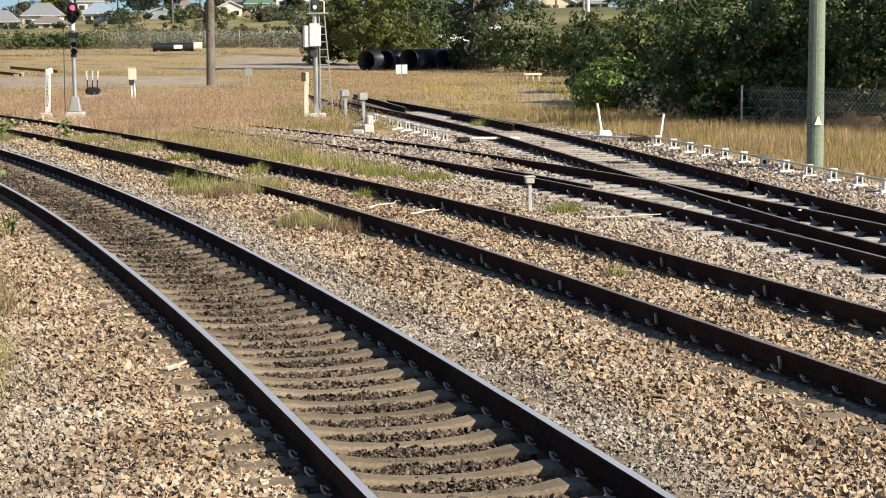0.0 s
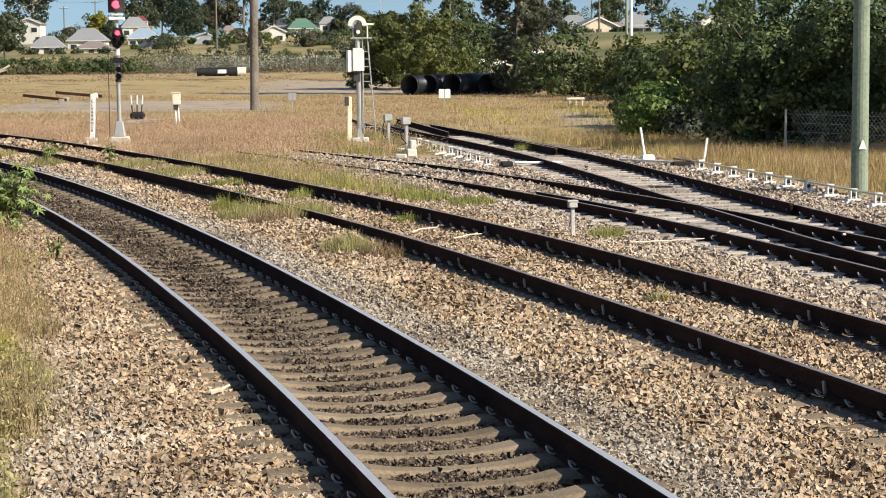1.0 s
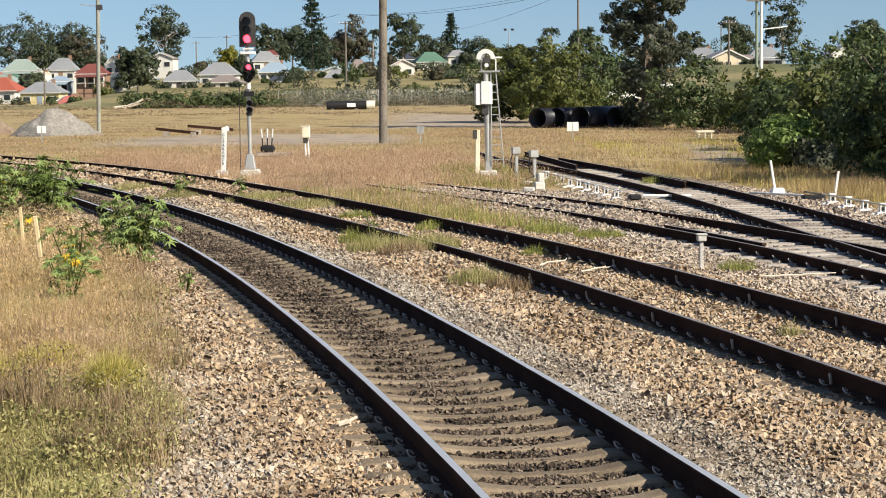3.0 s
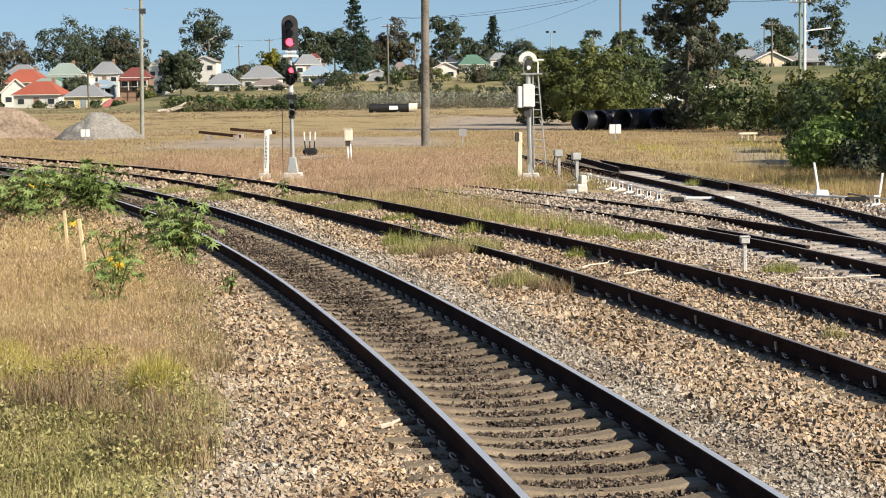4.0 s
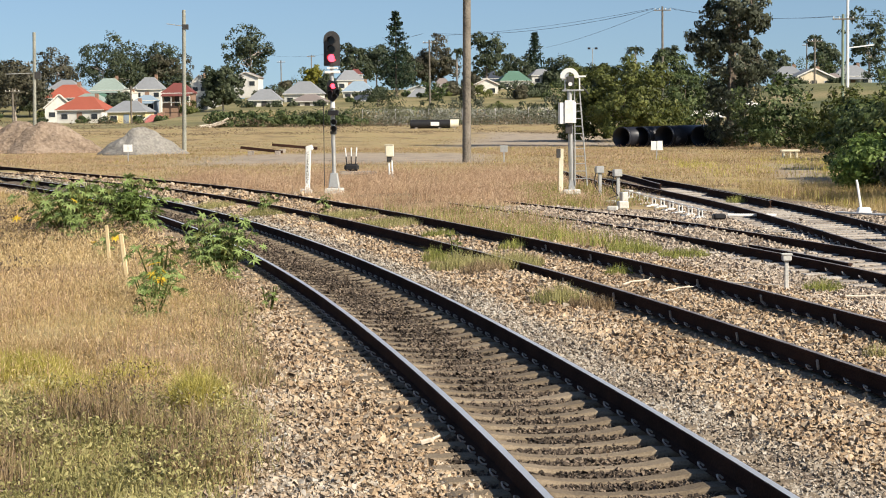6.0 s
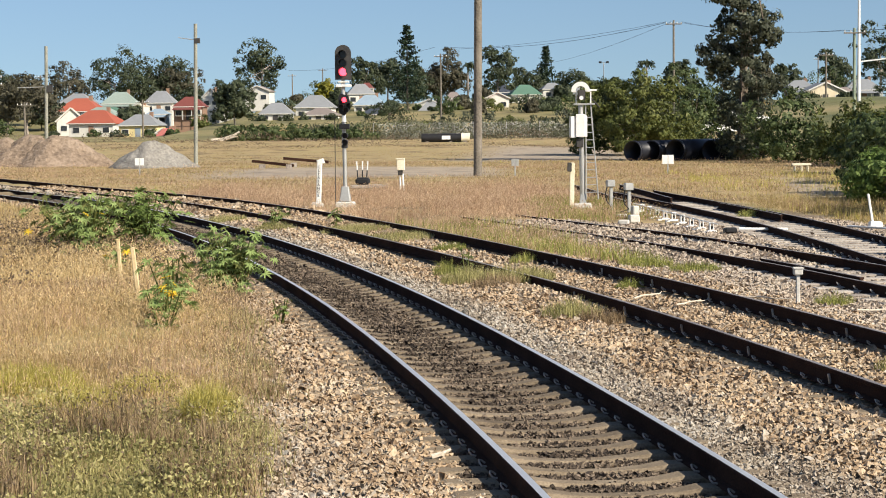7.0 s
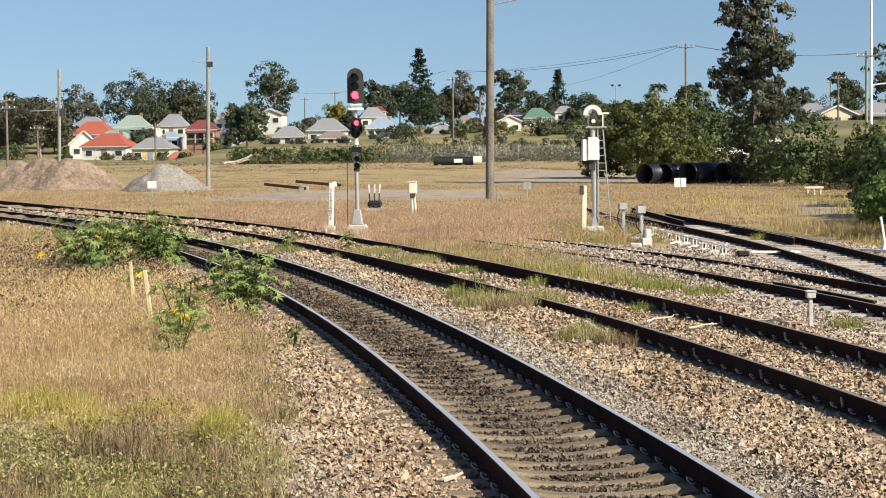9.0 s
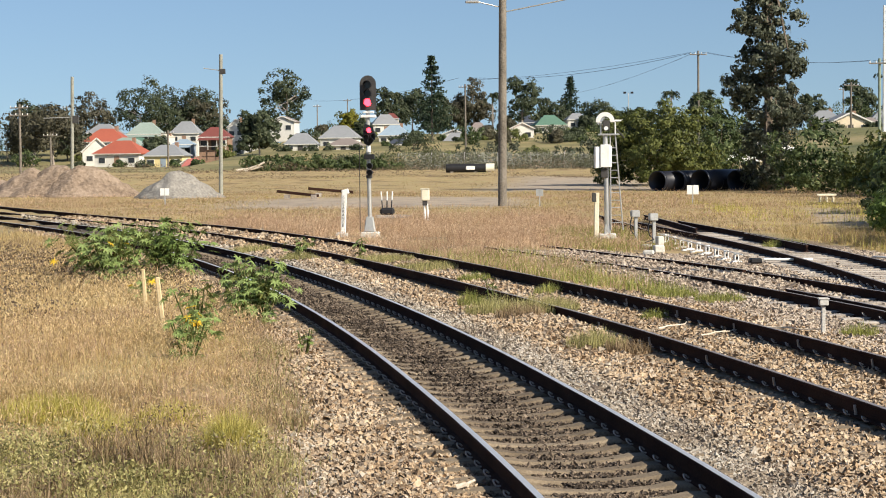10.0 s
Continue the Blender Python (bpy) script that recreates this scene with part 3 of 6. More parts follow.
def clearance_post(x, y):
    s = thing("clearance_post", (x, y, ground_z(x, y)), "white clearance post with black vertical lettering", "marker post", -4)
    boxed("post", (0.0, 0, 0.66), (0.15, 0.09, 1.32), WHITE, s, "white painted board", turn=(0, 2, 0), bevel=0.012)
    boxed("cap", (0.06, 0, 1.36), (0.22, 0.10, 0.16), WHITE, s, turn=(0, -18, 0), bevel=0.02)
    boxed("footing", (-0.06, 0, 0.05), (0.34, 0.3, 0.14), CONCRETE, s, turn=(0, 6, 0), bevel=0.02)
    for i, ch in enumerate("CLEARANCE"):
        cu = bpy.data.curves.new("letter", "FONT")
        cu.body, cu.size, cu.align_x, cu.extrude = ch, 0.115, "CENTER", 0.002
        tmp = new("letter_source", cu)
        me = bpy.data.meshes.new_from_object(tmp.evaluated_get(bpy.context.evaluated_depsgraph_get()))
        bpy.data.objects.remove(tmp)
        me.materials.clear()
        me.materials.append(BLACK)
        ob = new("letter", me)
        ob.parent = s
        z = 1.17 - 0.108 * i
        ob.matrix_basis = pose(0.035 * (z - 0.66) - 0.005, -0.052, z, 90, 0, 0)
    return s


def post_box(x, y):
    s = thing("trackside_box", (x, y, ground_z(x, y)), "cream metal box on a short white post", "equipment box", -2)
    boxed("case", (0, 0, 0.96), (0.29, 0.26, 0.40), YELLOWED, s, bevel=0.02)
    boxed("lid", (-0.02, 0, 1.18), (0.33, 0.30, 0.035), YELLOWED, s)
    boxed("bracket", (-0.02, 0, 0.68), (0.17, 0.16, 0.20), DARK_METAL, s)
    for px in (-0.05, 0.06):
        rodded("leg", (px + 0.04, 0, 0.0), (px, 0, 0.64), 0.035, WHITE, s, "white painted leg")
    return s


def ground_frame(x, y):
    s = thing("ground_frame", (x, y, ground_z(x, y)), "small lever frame with three white levers", "lever frame", 0)
    boxed("base_timber", (0.15, -0.1, 0.1), (1.4, 0.2, 0.12), TIMBER, s, "dark timber baulk")
    boxed("base_timber", (0.05, 0.35, 0.1), (1.2, 0.2, 0.12), TIMBER, s)
    boxed("quadrant", (-0.1, 0.1, 0.30), (0.55, 0.40, 0.28), BLACK, s, bevel=0.08)
    for px, lean in ((-0.28, -0.05), (-0.12, 0.02), (0.04, 0.06)):
        lever = rodded("lever", (px, 0.1, 0.3), (px + lean, 0.1, 1.02), 0.022, BLACK, s, sides=8)
        rodded("grip", (px + lean * 0.6, 0.1, 0.72), (px + lean * 1.02, 0.1, 1.06), 0.025, WHITE, lever, "white painted handle", sides=8)
    return s


def sign_plate(x, y, h, w, ph, label, mat=WHITE, turn=0):
    s = thing("small_sign", (x, y, ground_z(x, y)), label, "sign", turn)
    boxed("post", (0, 0.02, h / 2), (0.06, 0.05, h), GALVANISED, s, bevel=0.006)
    boxed("plate", (-0.26 * w, -0.025, h - ph / 2), (w * 0.46, 0.02, ph), mat, s, bevel=0.006)
    boxed("plate", (0.26 * w, -0.025, h - ph / 2), (w * 0.46, 0.02, ph), mat, s, bevel=0.006)
    return s


def marker_post(x, y):
    s = thing("marker_post", (x, y, ground_z(x, y)), "yellowed white timber post with a dark box", "marker post", 0)
    boxed("post", (0, 0, 0.66), (0.13, 0.12, 1.34), YELLOWED, s, turn=(0, 1, 0), bevel=0.012)
    boxed("telephone_box", (-0.07, -0.02, 1.20), (0.12, 0.16, 0.26), DARK_METAL, s)
    return s


def junction_box(x, y, h, label):
    s = thing("junction_box", (x, y, ground_z(x, y)), label, "equipment box", 8)
    boxed("case", (0, 0, h - 0.09), (0.24, 0.22, 0.2), GALVANISED, s, bevel=0.02)
    boxed("leg", (0.02, 0, (h - 0.18) / 2), (0.09, 0.09, h - 0.18), GALVANISED, s)
    bm = bmesh.new()
    pts = [(-0.10, -0.05, h - 0.16), (-0.16, -0.08, h - 0.36), (-0.14, -0.1, h - 0.56), (-0.02, -0.16, 0.1), (-0.3, -0.3, 0.03)]
    hose(bm, pts, 0.016)
    part("cable", bm, BLACK, s, "black flexible conduit")
    return s


def concrete_block(x, y, size, turn):
    s = thing("concrete_block", (x, y, ground_z(x, y)), "small pale concrete block on the ground", "block", turn)
    boxed("block", (0, 0, size[2] / 2), size, CONCRETE, s, bevel=0.025)
    return s


def roller_support(x, y, k=1.0, turn=0.0):
    s = thing("rod_roller", (x, y, ground_z(x, y)), "white painted roller stand carrying a signal rod", "roller stand", turn, group="signal rod rollers")
    boxed("base", (0, 0, 0.03), (0.30 * k, 0.16, 0.05), WHITE, s, bevel=0.008)
    for px in (-0.055, 0.055):
        boxed("cheek", (px * k, 0, 0.12), (0.025, 0.09, 0.16), WHITE, s, bevel=0.004)
    boxed("cap", (0, 0, 0.215), (0.17 * k, 0.10, 0.035), WHITE, s, bevel=0.006)
    rodded("roller", (-0.045 * k, 0, 0.12), (0.045 * k, 0, 0.12), 0.032, BLACK, s, "black cast roller")
    boxed("foot", (-0.30 * k, -0.28, 0.02), (0.16 * k, 0.1, 0.05), WHITE, s, "small white foot plate", bevel=0.01)
    return s


def bare_stake(x, y, h, r, mat, label, lean=(0.0, 0.0), name="stake"):
    s = thing(name, (x, y, ground_z(x, y)), label, name.replace("_", " "))
    boxed("shaft", (lean[0] / 2, lean[1] / 2, h / 2 - 0.02), (r * 2, r * 1.6, h), mat, s, turn=(0, math.degrees(math.atan2(lean[0], h)), 0), bevel=r * 0.3)
    return s


colour_light_signal(-3.74, 58.9)
searchlight_signal(3.32, 56.9)
clearance_post(-4.54, 59.0)
post_box(-2.47, 70.9)
ground_frame(-3.94, 74.1)
sign_plate(2.11, 89.0, 0.80, 0.34, 0.32, "small grey sign on a thin post in grass", GALVANISED)
sign_plate(9.11, 89.4, 0.86, 0.54, 0.42, "white double sign plate on a thin post")
marker_post(3.00, 56.8)
sign_plate(-16.4, 97.0, 0.85, 0.46, 0.36, "small white sign on a white post in grass")
barrier = thing("low_barrier", (-24.4, 118.5, 0.0), "low white barrier rail in front of the spoil", "barrier")
boxed("rail", (0, 0, 0.36), (0.85, 0.06, 0.12), WHITE, barrier)
for px in (-0.36, 0.36):
    boxed("leg", (px, 0, 0.2), (0.07, 0.1, 0.46), WHITE, barrier)
junction_box(4.03, 55.6, 0.86, "grey junction box with cable on a pedestal")
junction_box(4.38, 53.6, 0.80, "grey junction box leaning on its pedestal")
concrete_block(4.10, 48.6, (0.26, 0.24, 0.20), 10)
concrete_block(3.78, 47.7, (0.26, 0.24, 0.12), -12)
concrete_block(4.30, 50.6, (0.18, 0.18, 0.36), 25)
concrete_block(4.05, 51.6, (0.3, 0.16, 0.08), 40)
for i in range(9):
    f = i / 8
    roller_support(4.75 + 0.75 * f, 53.6 - 9.3 * f, 0.7, 6)
for i in range(12):
    f = i / 11
    roller_support(9.79 + 0.80 * f, 41.4 - 12.1 * f, 0.85, 4)
rods = thing("signal_rod", (0, 0, 0), "long white signal rod lying on its rollers", "signal rod")
rodded("rod_length", (9.70, 41.9, 0.20), (10.75, 26.0, 0.215), 0.020, YELLOWED, rods, sides=6)
rodded("rod_length", (4.6, 54.5, 0.215), (5.55, 43.6, 0.215), 0.014, WHITE, rods, sides=6)
rodded("crank_rod", (8.75, 45.2, 0.06), (9.55, 43.2, 0.10), 0.025, WHITE, rods, "white point rod", sides=6)
crank = thing("point_crank", (9.72, 42.9, 0.0), "black point crank on a low stand", "crank")
boxed("stand", (0, 0, 0.06), (0.5, 0.3, 0.12), BLACK, crank, bevel=0.03)
boxed("arm", (0.05, 0, 0.16), (0.6, 0.08, 0.04), DARK_METAL, crank, turn=(0, 8, 25))
point_rod = thing("point_rod", (6.6, 43.9, 0.0), "white point rod lying across the ballast", "rod", 8)
rodded("rod_length", (-0.55, 0, 0.10), (0.55, -0.1, 0.08), 0.03, WHITE, point_rod, sides=6)
boxed("crank", (-0.75, 0, 0.07), (0.28, 0.22, 0.12), BLACK, point_rod, bevel=0.03)
peg = thing("peg_stand", (9.24, 44.9, 0.0), "leaning white peg on a low white block", "marker peg")
boxed("block", (0.1, 0, 0.09), (0.34, 0.26, 0.18), WHITE, peg, bevel=0.02, taper=0.8)
boxed("shaft", (0.0, 0.05, 0.42), (0.055, 0.05, 0.80), WHITE, peg, turn=(0, -9, 0), bevel=0.01)
bare_stake(10.50, 44.2, 0.62, 0.028, WHITE, "thin leaning white timber peg", (0.09, 0), "marker_peg")
stub = thing("stub_post", (4.53, 26.9, ground_z(4.53, 26.9)), "short white post with a small square cap", "marker post")
boxed("post", (0, 0, 0.22), (0.052, 0.05, 0.46), CONCRETE, stub, bevel=0.008)
boxed("cap", (0, 0, 0.46), (0.125, 0.12, 0.09), CONCRETE, stub, bevel=0.012)
boxed("lid", (0.0, 0, 0.512), (0.15, 0.14, 0.02), CONCRETE, stub, bevel=0.004)
bare_stake(-5.61, 31.2, 0.68, 0.028, STICK_WOOD, "raw pine survey stake in dry grass", (-0.04, 0), "survey_stake")
bare_stake(-4.60, 27.0, 0.84, 0.030, STICK_WOOD, "raw pine survey stake in dry grass", (-0.09, 0), "survey_stake")
bench = thing("low_trestle", (15.5, 91.0, ground_z(15.5, 91.0)), "low pale timber trestle standing in grass", "trestle")
boxed("rail", (0, 0, 0.33), (0.85, 0.1, 0.09), YELLOWED, bench)
boxed("rail", (0, 0.3, 0.33), (0.85, 0.1, 0.09), YELLOWED, bench)
for px in (-0.3, 0.0, 0.3):
    boxed("leg", (px, 0.15, 0.16), (0.07, 0.3, 0.32), YELLOWED, bench)


def stick(x, y, length, turn, z=0.03, r=0.018, tilt=2.0):
    s = thing("dry_stick", (x, y, float(ground_z(x, y)) + z), "pale bleached stick lying on the ballast", "stick", turn, group="fallen sticks")
    bm = bmesh.new()
    rnd = random.Random(int(x * 100))
    hose(bm, [(length * (i / 6 - 0.5), rnd.uniform(-0.03, 0.03), rnd.uniform(-0.008, 0.015)) for i in range(7)], r, r * 0.5)
    part("shaft", bm, BLEACHED, s)
    return s


stick(-0.22, 15.0, 0.26, 62, 0.05, 0.022)
stick(-2.05, 26.5, 0.4, 45, 0.04)
stick(2.55, 27.8, 1.0, 60, 0.07, 0.014)
stick(3.10, 26.6, 0.95, 48, 0.06, 0.012)
stick(4.10, 27.3, 1.1, -28, 0.06, 0.014)
stick(5.65, 25.8, 1.1, 12, 0.06, 0.014)
stick(6.55, 26.3, 0.8, 55, 0.12, 0.016)
stick(8.0, 25.5, 0.45, 70, 0.17, 0.016)

# switch blades and check rails of the turnout
blades = thing("switch_rails", (0, 0, 0), "short rusty check rails and switch blades", "rails")
rail_bar(SIDING, 1, 38.5, 43, RAIL_DULL, blades, -0.11, -0.005)
rail_bar(BRANCH, 1, 30, 36, RAIL_DULL, blades, -0.10, 0.0)
rail_bar(BRANCH, 1, 48, 55, RAIL_DULL, blades, -0.30, 0.0)
rail_bar(SIDING, -1, 29.5, 34, RAIL_DULL, blades, 0.11, 0.0)
SPUR = Course([(44, 7.2), (56, 5.6), (64, 5.2), (74, 4.6)], 0.0)
rail_bar(SPUR, -1, 56, 72, RAIL_DULL, blades, -0.2, 0.0)
rail_bar(SPUR, 1, 58, 70, RAIL_DULL, blades, -0.2, 0.03)
rail_stack = thing("spare_rails", (-10.2, 105.5, ground_z(-10.2, 105.5)), "spare dark rails lying on low packing", "rails")
boxed("rail_length", (-0.4, 0, 0.28), (2.4, 0.14, 0.15), RAIL_SIDE, rail_stack, turn=(0, 6, -14))
boxed("rail_length", (1.1, 3.5, 0.36), (2.6, 0.14, 0.15), RAIL_SIDE, rail_stack, turn=(0, 5, -10))
for px, py in ((-1.0, 0.2), (0.5, -0.1), (0.4, 3.7), (1.9, 3.4)):
    boxed("packing", (px, py, 0.1), (0.3, 0.5, 0.24), TIMBER, rail_stack)


# ---- poles and wires ----
def round_pole(x, y, z, h, r, mat, label, lean=0.0, category="pole"):
    s = thing("utility_pole", (x, y, z), label, category)
    rodded("shaft", (0, 0, -0.1), (lean, 0, h), r, mat, s, r1=r * 0.82, sides=18)
    return s


green_pole = round_pole(11.0, 34.2, ground_z(11.0, 34.2), 9.5, 0.155, POLE_GREEN, "tall green painted timber pole")
part("badge", plate(bmesh.new(), [(-0.075, 0.83), (0.075, 0.83), (0.012, 0.99), (-0.012, 0.99)], -0.168, -0.160), WHITE, green_pole, "small white triangular plate")
wood_pole = round_pole(0.41, 89.5, 0.0, 12.0, 0.20, POLE_WOOD, "tall grey timber pole with two street lamps", 0.12)
for a, b, k in (((0.1, 0, 9.05), (-1.05, -0.2, 9.32), -1), ((0.1, 0, 8.85), (3.9, -0.3, 9.55), 1)):
    arm = rodded("lamp_arm", a, b, 0.03, GALVANISED, wood_pole, sides=8)
    boxed("lamp_head", (b[0] + 0.25 * k, b[1], b[2] + 0.0), (0.62, 0.24, 0.12), GALVANISED, arm, bevel=0.03)
POLE_PALE = material("pale grey-green pole timber", [(0.15, 0.15, 0.125), (0.26, 0.26, 0.22), (0.35, 0.35, 0.30)], 0.9, 0, 12, 1.2, 0.4)
p = round_pole(-29.26, 134.9, 0.0, 7.9, 0.13, POLE_PALE, "grey timber pole with a small bracket lamp", 0.15)
rodded("lamp_arm", (0.1, 0, 5.1), (-1.9, 0, 5.05), 0.03, GALVANISED, p, sides=6)
boxed("fuse_box", (0.35, 0, 4.95), (0.4, 0.3, 0.5), DARK_METAL, p)
p = round_pole(-16.14, 115.2, 0.0, 8.35, 0.125, POLE_PALE, "grey timber pole with a small bracket lamp", 0.13)
rodded("lamp_arm", (0.1, 0, 7.4), (-0.9, 0, 7.55), 0.025, GALVANISED, p, sides=6)
boxed("fuse_box", (0.2, 0, 7.35), (0.35, 0.25, 0.3), DARK_METAL, p)


def crossarm_pole(x, y, h, z=None, mat=POLE_WOOD, arms=1):
    z = float(ground_z(x, y)) if z is None else z
    s = round_pole(x, y, z, h, 0.16, mat, "distant power pole with a timber crossarm")
    s["group"] = "power poles"
    for k in range(arms):
        arm = boxed("crossarm", (0, -0.2, h - 0.5 - 0.9 * k), (2.2, 0.12, 0.14), POLE_WOOD, s)
        for px in (-1.0, -0.4, 0.4, 1.0):
            rodded("insulator", (px, -0.2, h - 0.43 - 0.9 * k), (px, -0.2, h - 0.25 - 0.9 * k), 0.06, WHITE, arm, sides=6)
    return s


def wire(points, sag=0.8, r=0.022):
    s = thing("power_line", (0, 0, 0), "thin black overhead wires", "wire", group="overhead wires")
    for a, b in points:
        bm = bmesh.new()
        a, b = Vector(a), Vector(b)
        q = [a.lerp(b, i / 10) - Vector((0, 0, 4 * sag * (i / 10) * (1 - i / 10))) for i in range(11)]
        hose(bm, q, r, sides=4)
        part("wire", bm, BLACK, s)


def top_of(x, y, z, dx=0.0):
    return (x + dx, y - 0.2, z)


crossarm_pole(-4.60, 330, 11.2 + 0.4)
crossarm_pole(27.29, 260, 12.6, 2.7)
crossarm_pole(39.36, 200, 10.0, 1.4, POLE_GREEN, 1)
crossarm_pole(54.74, 300, 7.0)
crossarm_pole(-55.98, 230, 8.5, 0.0, POLE_WOOD, 2)
crossarm_pole(-53.42, 320, 6.2)
crossarm_pole(-68.29, 300, 5.8)
crossarm_pole(-46.73, 520, 9.4)
crossarm_pole(-39.0, 525, 10.2)
crossarm_pole(85.66, 480, 10.5)
crossarm_pole(-92.0, 420, 12.0)
white_mast = thing("steel_mast", (49.8, 250, ground_z(49.8, 250)), "tall slender white steel lighting mast", "mast")
rodded("shaft", (0, 0, 0), (0, 0, 16.0), 0.22, WHITE, white_mast, r1=0.14)
boxed("arm", (1.7, 0, 5.2), (3.4, 0.12, 0.16), WHITE, white_mast, turn=(0, -6, 0))
flood = thing("flood_light", (20.8, 300, ground_z(20.8, 300)), "thin mast with two dark flood lights", "flood light")
rodded("shaft", (0, 0, 0), (0, 0, 9.9), 0.06, GALVANISED, flood)
boxed("crossbar", (0, 0, 9.9), (1.3, 0.05, 0.05), GALVANISED, flood)
for px in (-0.55, 0.55):
    boxed("lamp_head", (px, -0.1, 9.95), (0.42, 0.3, 0.3), BLACK, flood)
wire([(top_of(-4.6, 330, 14.6, -1), top_of(-46.7, 520, 15.8, -1)), (top_of(-4.6, 330, 14.6, 1), top_of(27.3, 260, 15.0, -1))], 1.2, 0.03)
wire([(top_of(27.3, 260, 15.1, 1), top_of(39.4, 200, 11.2, -1)), (top_of(27.3, 260, 15.1, 0.4), top_of(39.4, 200, 11.2, 0.4)), (top_of(39.4, 200, 11.2, 1), (75, 150, 12.5)), (top_of(39.4, 200, 11.2, 0.4), (75, 150, 12.0))], 0.7, 0.02)
wire([(top_of(27.3, 260, 15.1, -0.4), (16, 420, 14.0)), (top_of(27.3, 260, 15.1, -1.0), (-4.6, 330, 14.2))], 0.7, 0.022)


# ---- pipes, heaps, tank ----
def tube(bm, length, r, wall, sides=28):
    rings = []
    for y, rr in ((0, r), (length, r), (length, r - wall), (0, r - wall)):
        rings.append([bm.verts.new((rr * math.cos(a), y, rr * math.sin(a) + r)) for a in (2 * math.pi * i / sides for i in range(sides))])
    for a, b in ((0, 1), (1, 2), (2, 3), (3, 0)):
        for i in range(sides):
            j = (i + 1) % sides
            bm.faces.new((rings[a][i], rings[a][j], rings[b][j], rings[b][i]))
    bmesh.ops.recalc_face_normals(bm, faces=bm.faces)
    for f in bm.faces:
        f.smooth = True
    return bm


for px, py, r in ((9.70, 115.6, 0.60), (10.86, 116.0, 0.60), (12.2, 115.4, 0.63), (13.15, 116.6, 0.60), (14.35, 115.8, 0.60)):
    s = thing("drain_pipe", (px, py, 0.0), "large black plastic drain pipe lying in grass", "pipe", -38, group="stack of drain pipes")
    part("tube", tube(bmesh.new(), 5.5, r, 0.045), PIPE, s)
    rim = part("socket_rim", tube(bmesh.new(), 0.16, r + 0.02, 0.05), PIPE, s)
    rim.location = (0, -0.02, -0.02)


def heap(x, y, rx, ry, h, mat, label, seed):
    n, m = 26, 56
    V, F = [(0, 0, h)], []
    for i in range(1, n + 1):
        f = i / n
        for j in range(m):
            a = 2 * math.pi * j / m
            lump = 1 + 0.10 * math.sin(3 * a + seed) + 0.06 * math.sin(7 * a + 2 * seed)
            z = h * (1.12 - math.sqrt(f * f + 0.0144) / 1.0072 * 1.12) / (1.12 * 0.881) * (1 + 0.25 * math.sin(2 * a + seed) * f * (1 - f) * 2)
            p = Vector((rx * f * lump * math.cos(a), ry * f * lump * math.sin(a), z))
            p.z += 0.14 * noise.noise(p * 1.7 + Vector((seed, 0, 0))) * min(1, 4 * (1 - f))
            V.append((p.x, p.y, p.z - 0.06 * (i == n)))
    for j in range(m):
        F.append((0, 1 + j, 1 + (j + 1) % m, 1 + (j + 1) % m))
    for i in range(n - 1):
        for j in range(m):
            a, b = 1 + i * m + j, 1 + i * m + (j + 1) % m
            F.append((a, a + m, b + m, b))
    bm = bmesh.new()
    vs = [bm.verts.new(v) for v in V]
    for f in F:
        bm.faces.new([vs[k] for k in dict.fromkeys(f)])
    ob = part("gravel_mound", bm, mat)
    ob.location = (x, y, ground_z(x, y))
    return tagged(ob, label, "spoil heap")


HEAP_BROWN = material("brown gravelly spoil", [(0.12, 0.085, 0.06), (0.24, 0.18, 0.13), (0.34, 0.265, 0.20)], 0.95, fine=5.0, coarse=0.6, bump=0.8)
HEAP_GREY = material("grey gravel", [(0.13, 0.12, 0.105), (0.23, 0.215, 0.19), (0.33, 0.31, 0.275)], 0.95, fine=7.0, coarse=0.6, bump=0.8)
heap(-24.56, 116.5, 3.3, 2.2, 1.85, HEAP_BROWN, "heap of brown gravelly spoil", 1.0)
heap(-26.26, 117.0, 3.0, 2.3, 1.95, HEAP_BROWN, "long heap of brown gravelly spoil", 2.6)
heap(-27.96, 117.6, 3.2, 2.4, 1.70, HEAP_BROWN, "long heap of brown gravelly spoil", 5.3)
heap(-32.26, 121.0, 4.5, 3.0, 1.5, HEAP_BROWN, "long heap of brown gravelly spoil", 4.1)
heap(-18.05, 111.0, 2.5, 1.7, 1.5, HEAP_GREY, "smaller heap of grey gravel", 0.3)
tank = thing("steel_tank", (-2.36, 205.6, ground_z(-2.36, 205.6)), "long dark cylindrical tank with a pale end", "tank")
rodded("barrel", (-2.6, 0, 0.48), (1.6, 0, 0.48), 0.45, BLACK, tank, sides=20)
rodded("end_section", (1.6, 0, 0.48), (2.5, 0, 0.48), 0.46, YELLOWED, tank, "pale cream end", sides=20)
boxed("label_plate", (0.0, -0.46, 0.5), (0.9, 0.02, 0.4), WHITE, tank)
for px in (-2.0, 0.5, 2.0):
    boxed("cradle", (px, 0, 0.06), (0.3, 0.9, 0.14), TIMBER, tank)


log_pile = thing("fallen_log", (-26.07, 212, float(ground_z(-26.07, 212))), "bleached fallen log propped on the far bank", "log")
part("trunk", hose(bmesh.new(), [(-1.9, 0, 0.15), (-0.6, 0.2, 0.3), (0.6, 0, 0.7), (1.2, 0, 1.05)], 0.16, 0.1, 8), BLEACHED, log_pile)
part("branch", hose(bmesh.new(), [(-0.9, 0, 0.05), (0.2, -0.1, 0.35), (1.0, -0.2, 0.6)], 0.11, 0.07, 7), BLEACHED, log_pile)


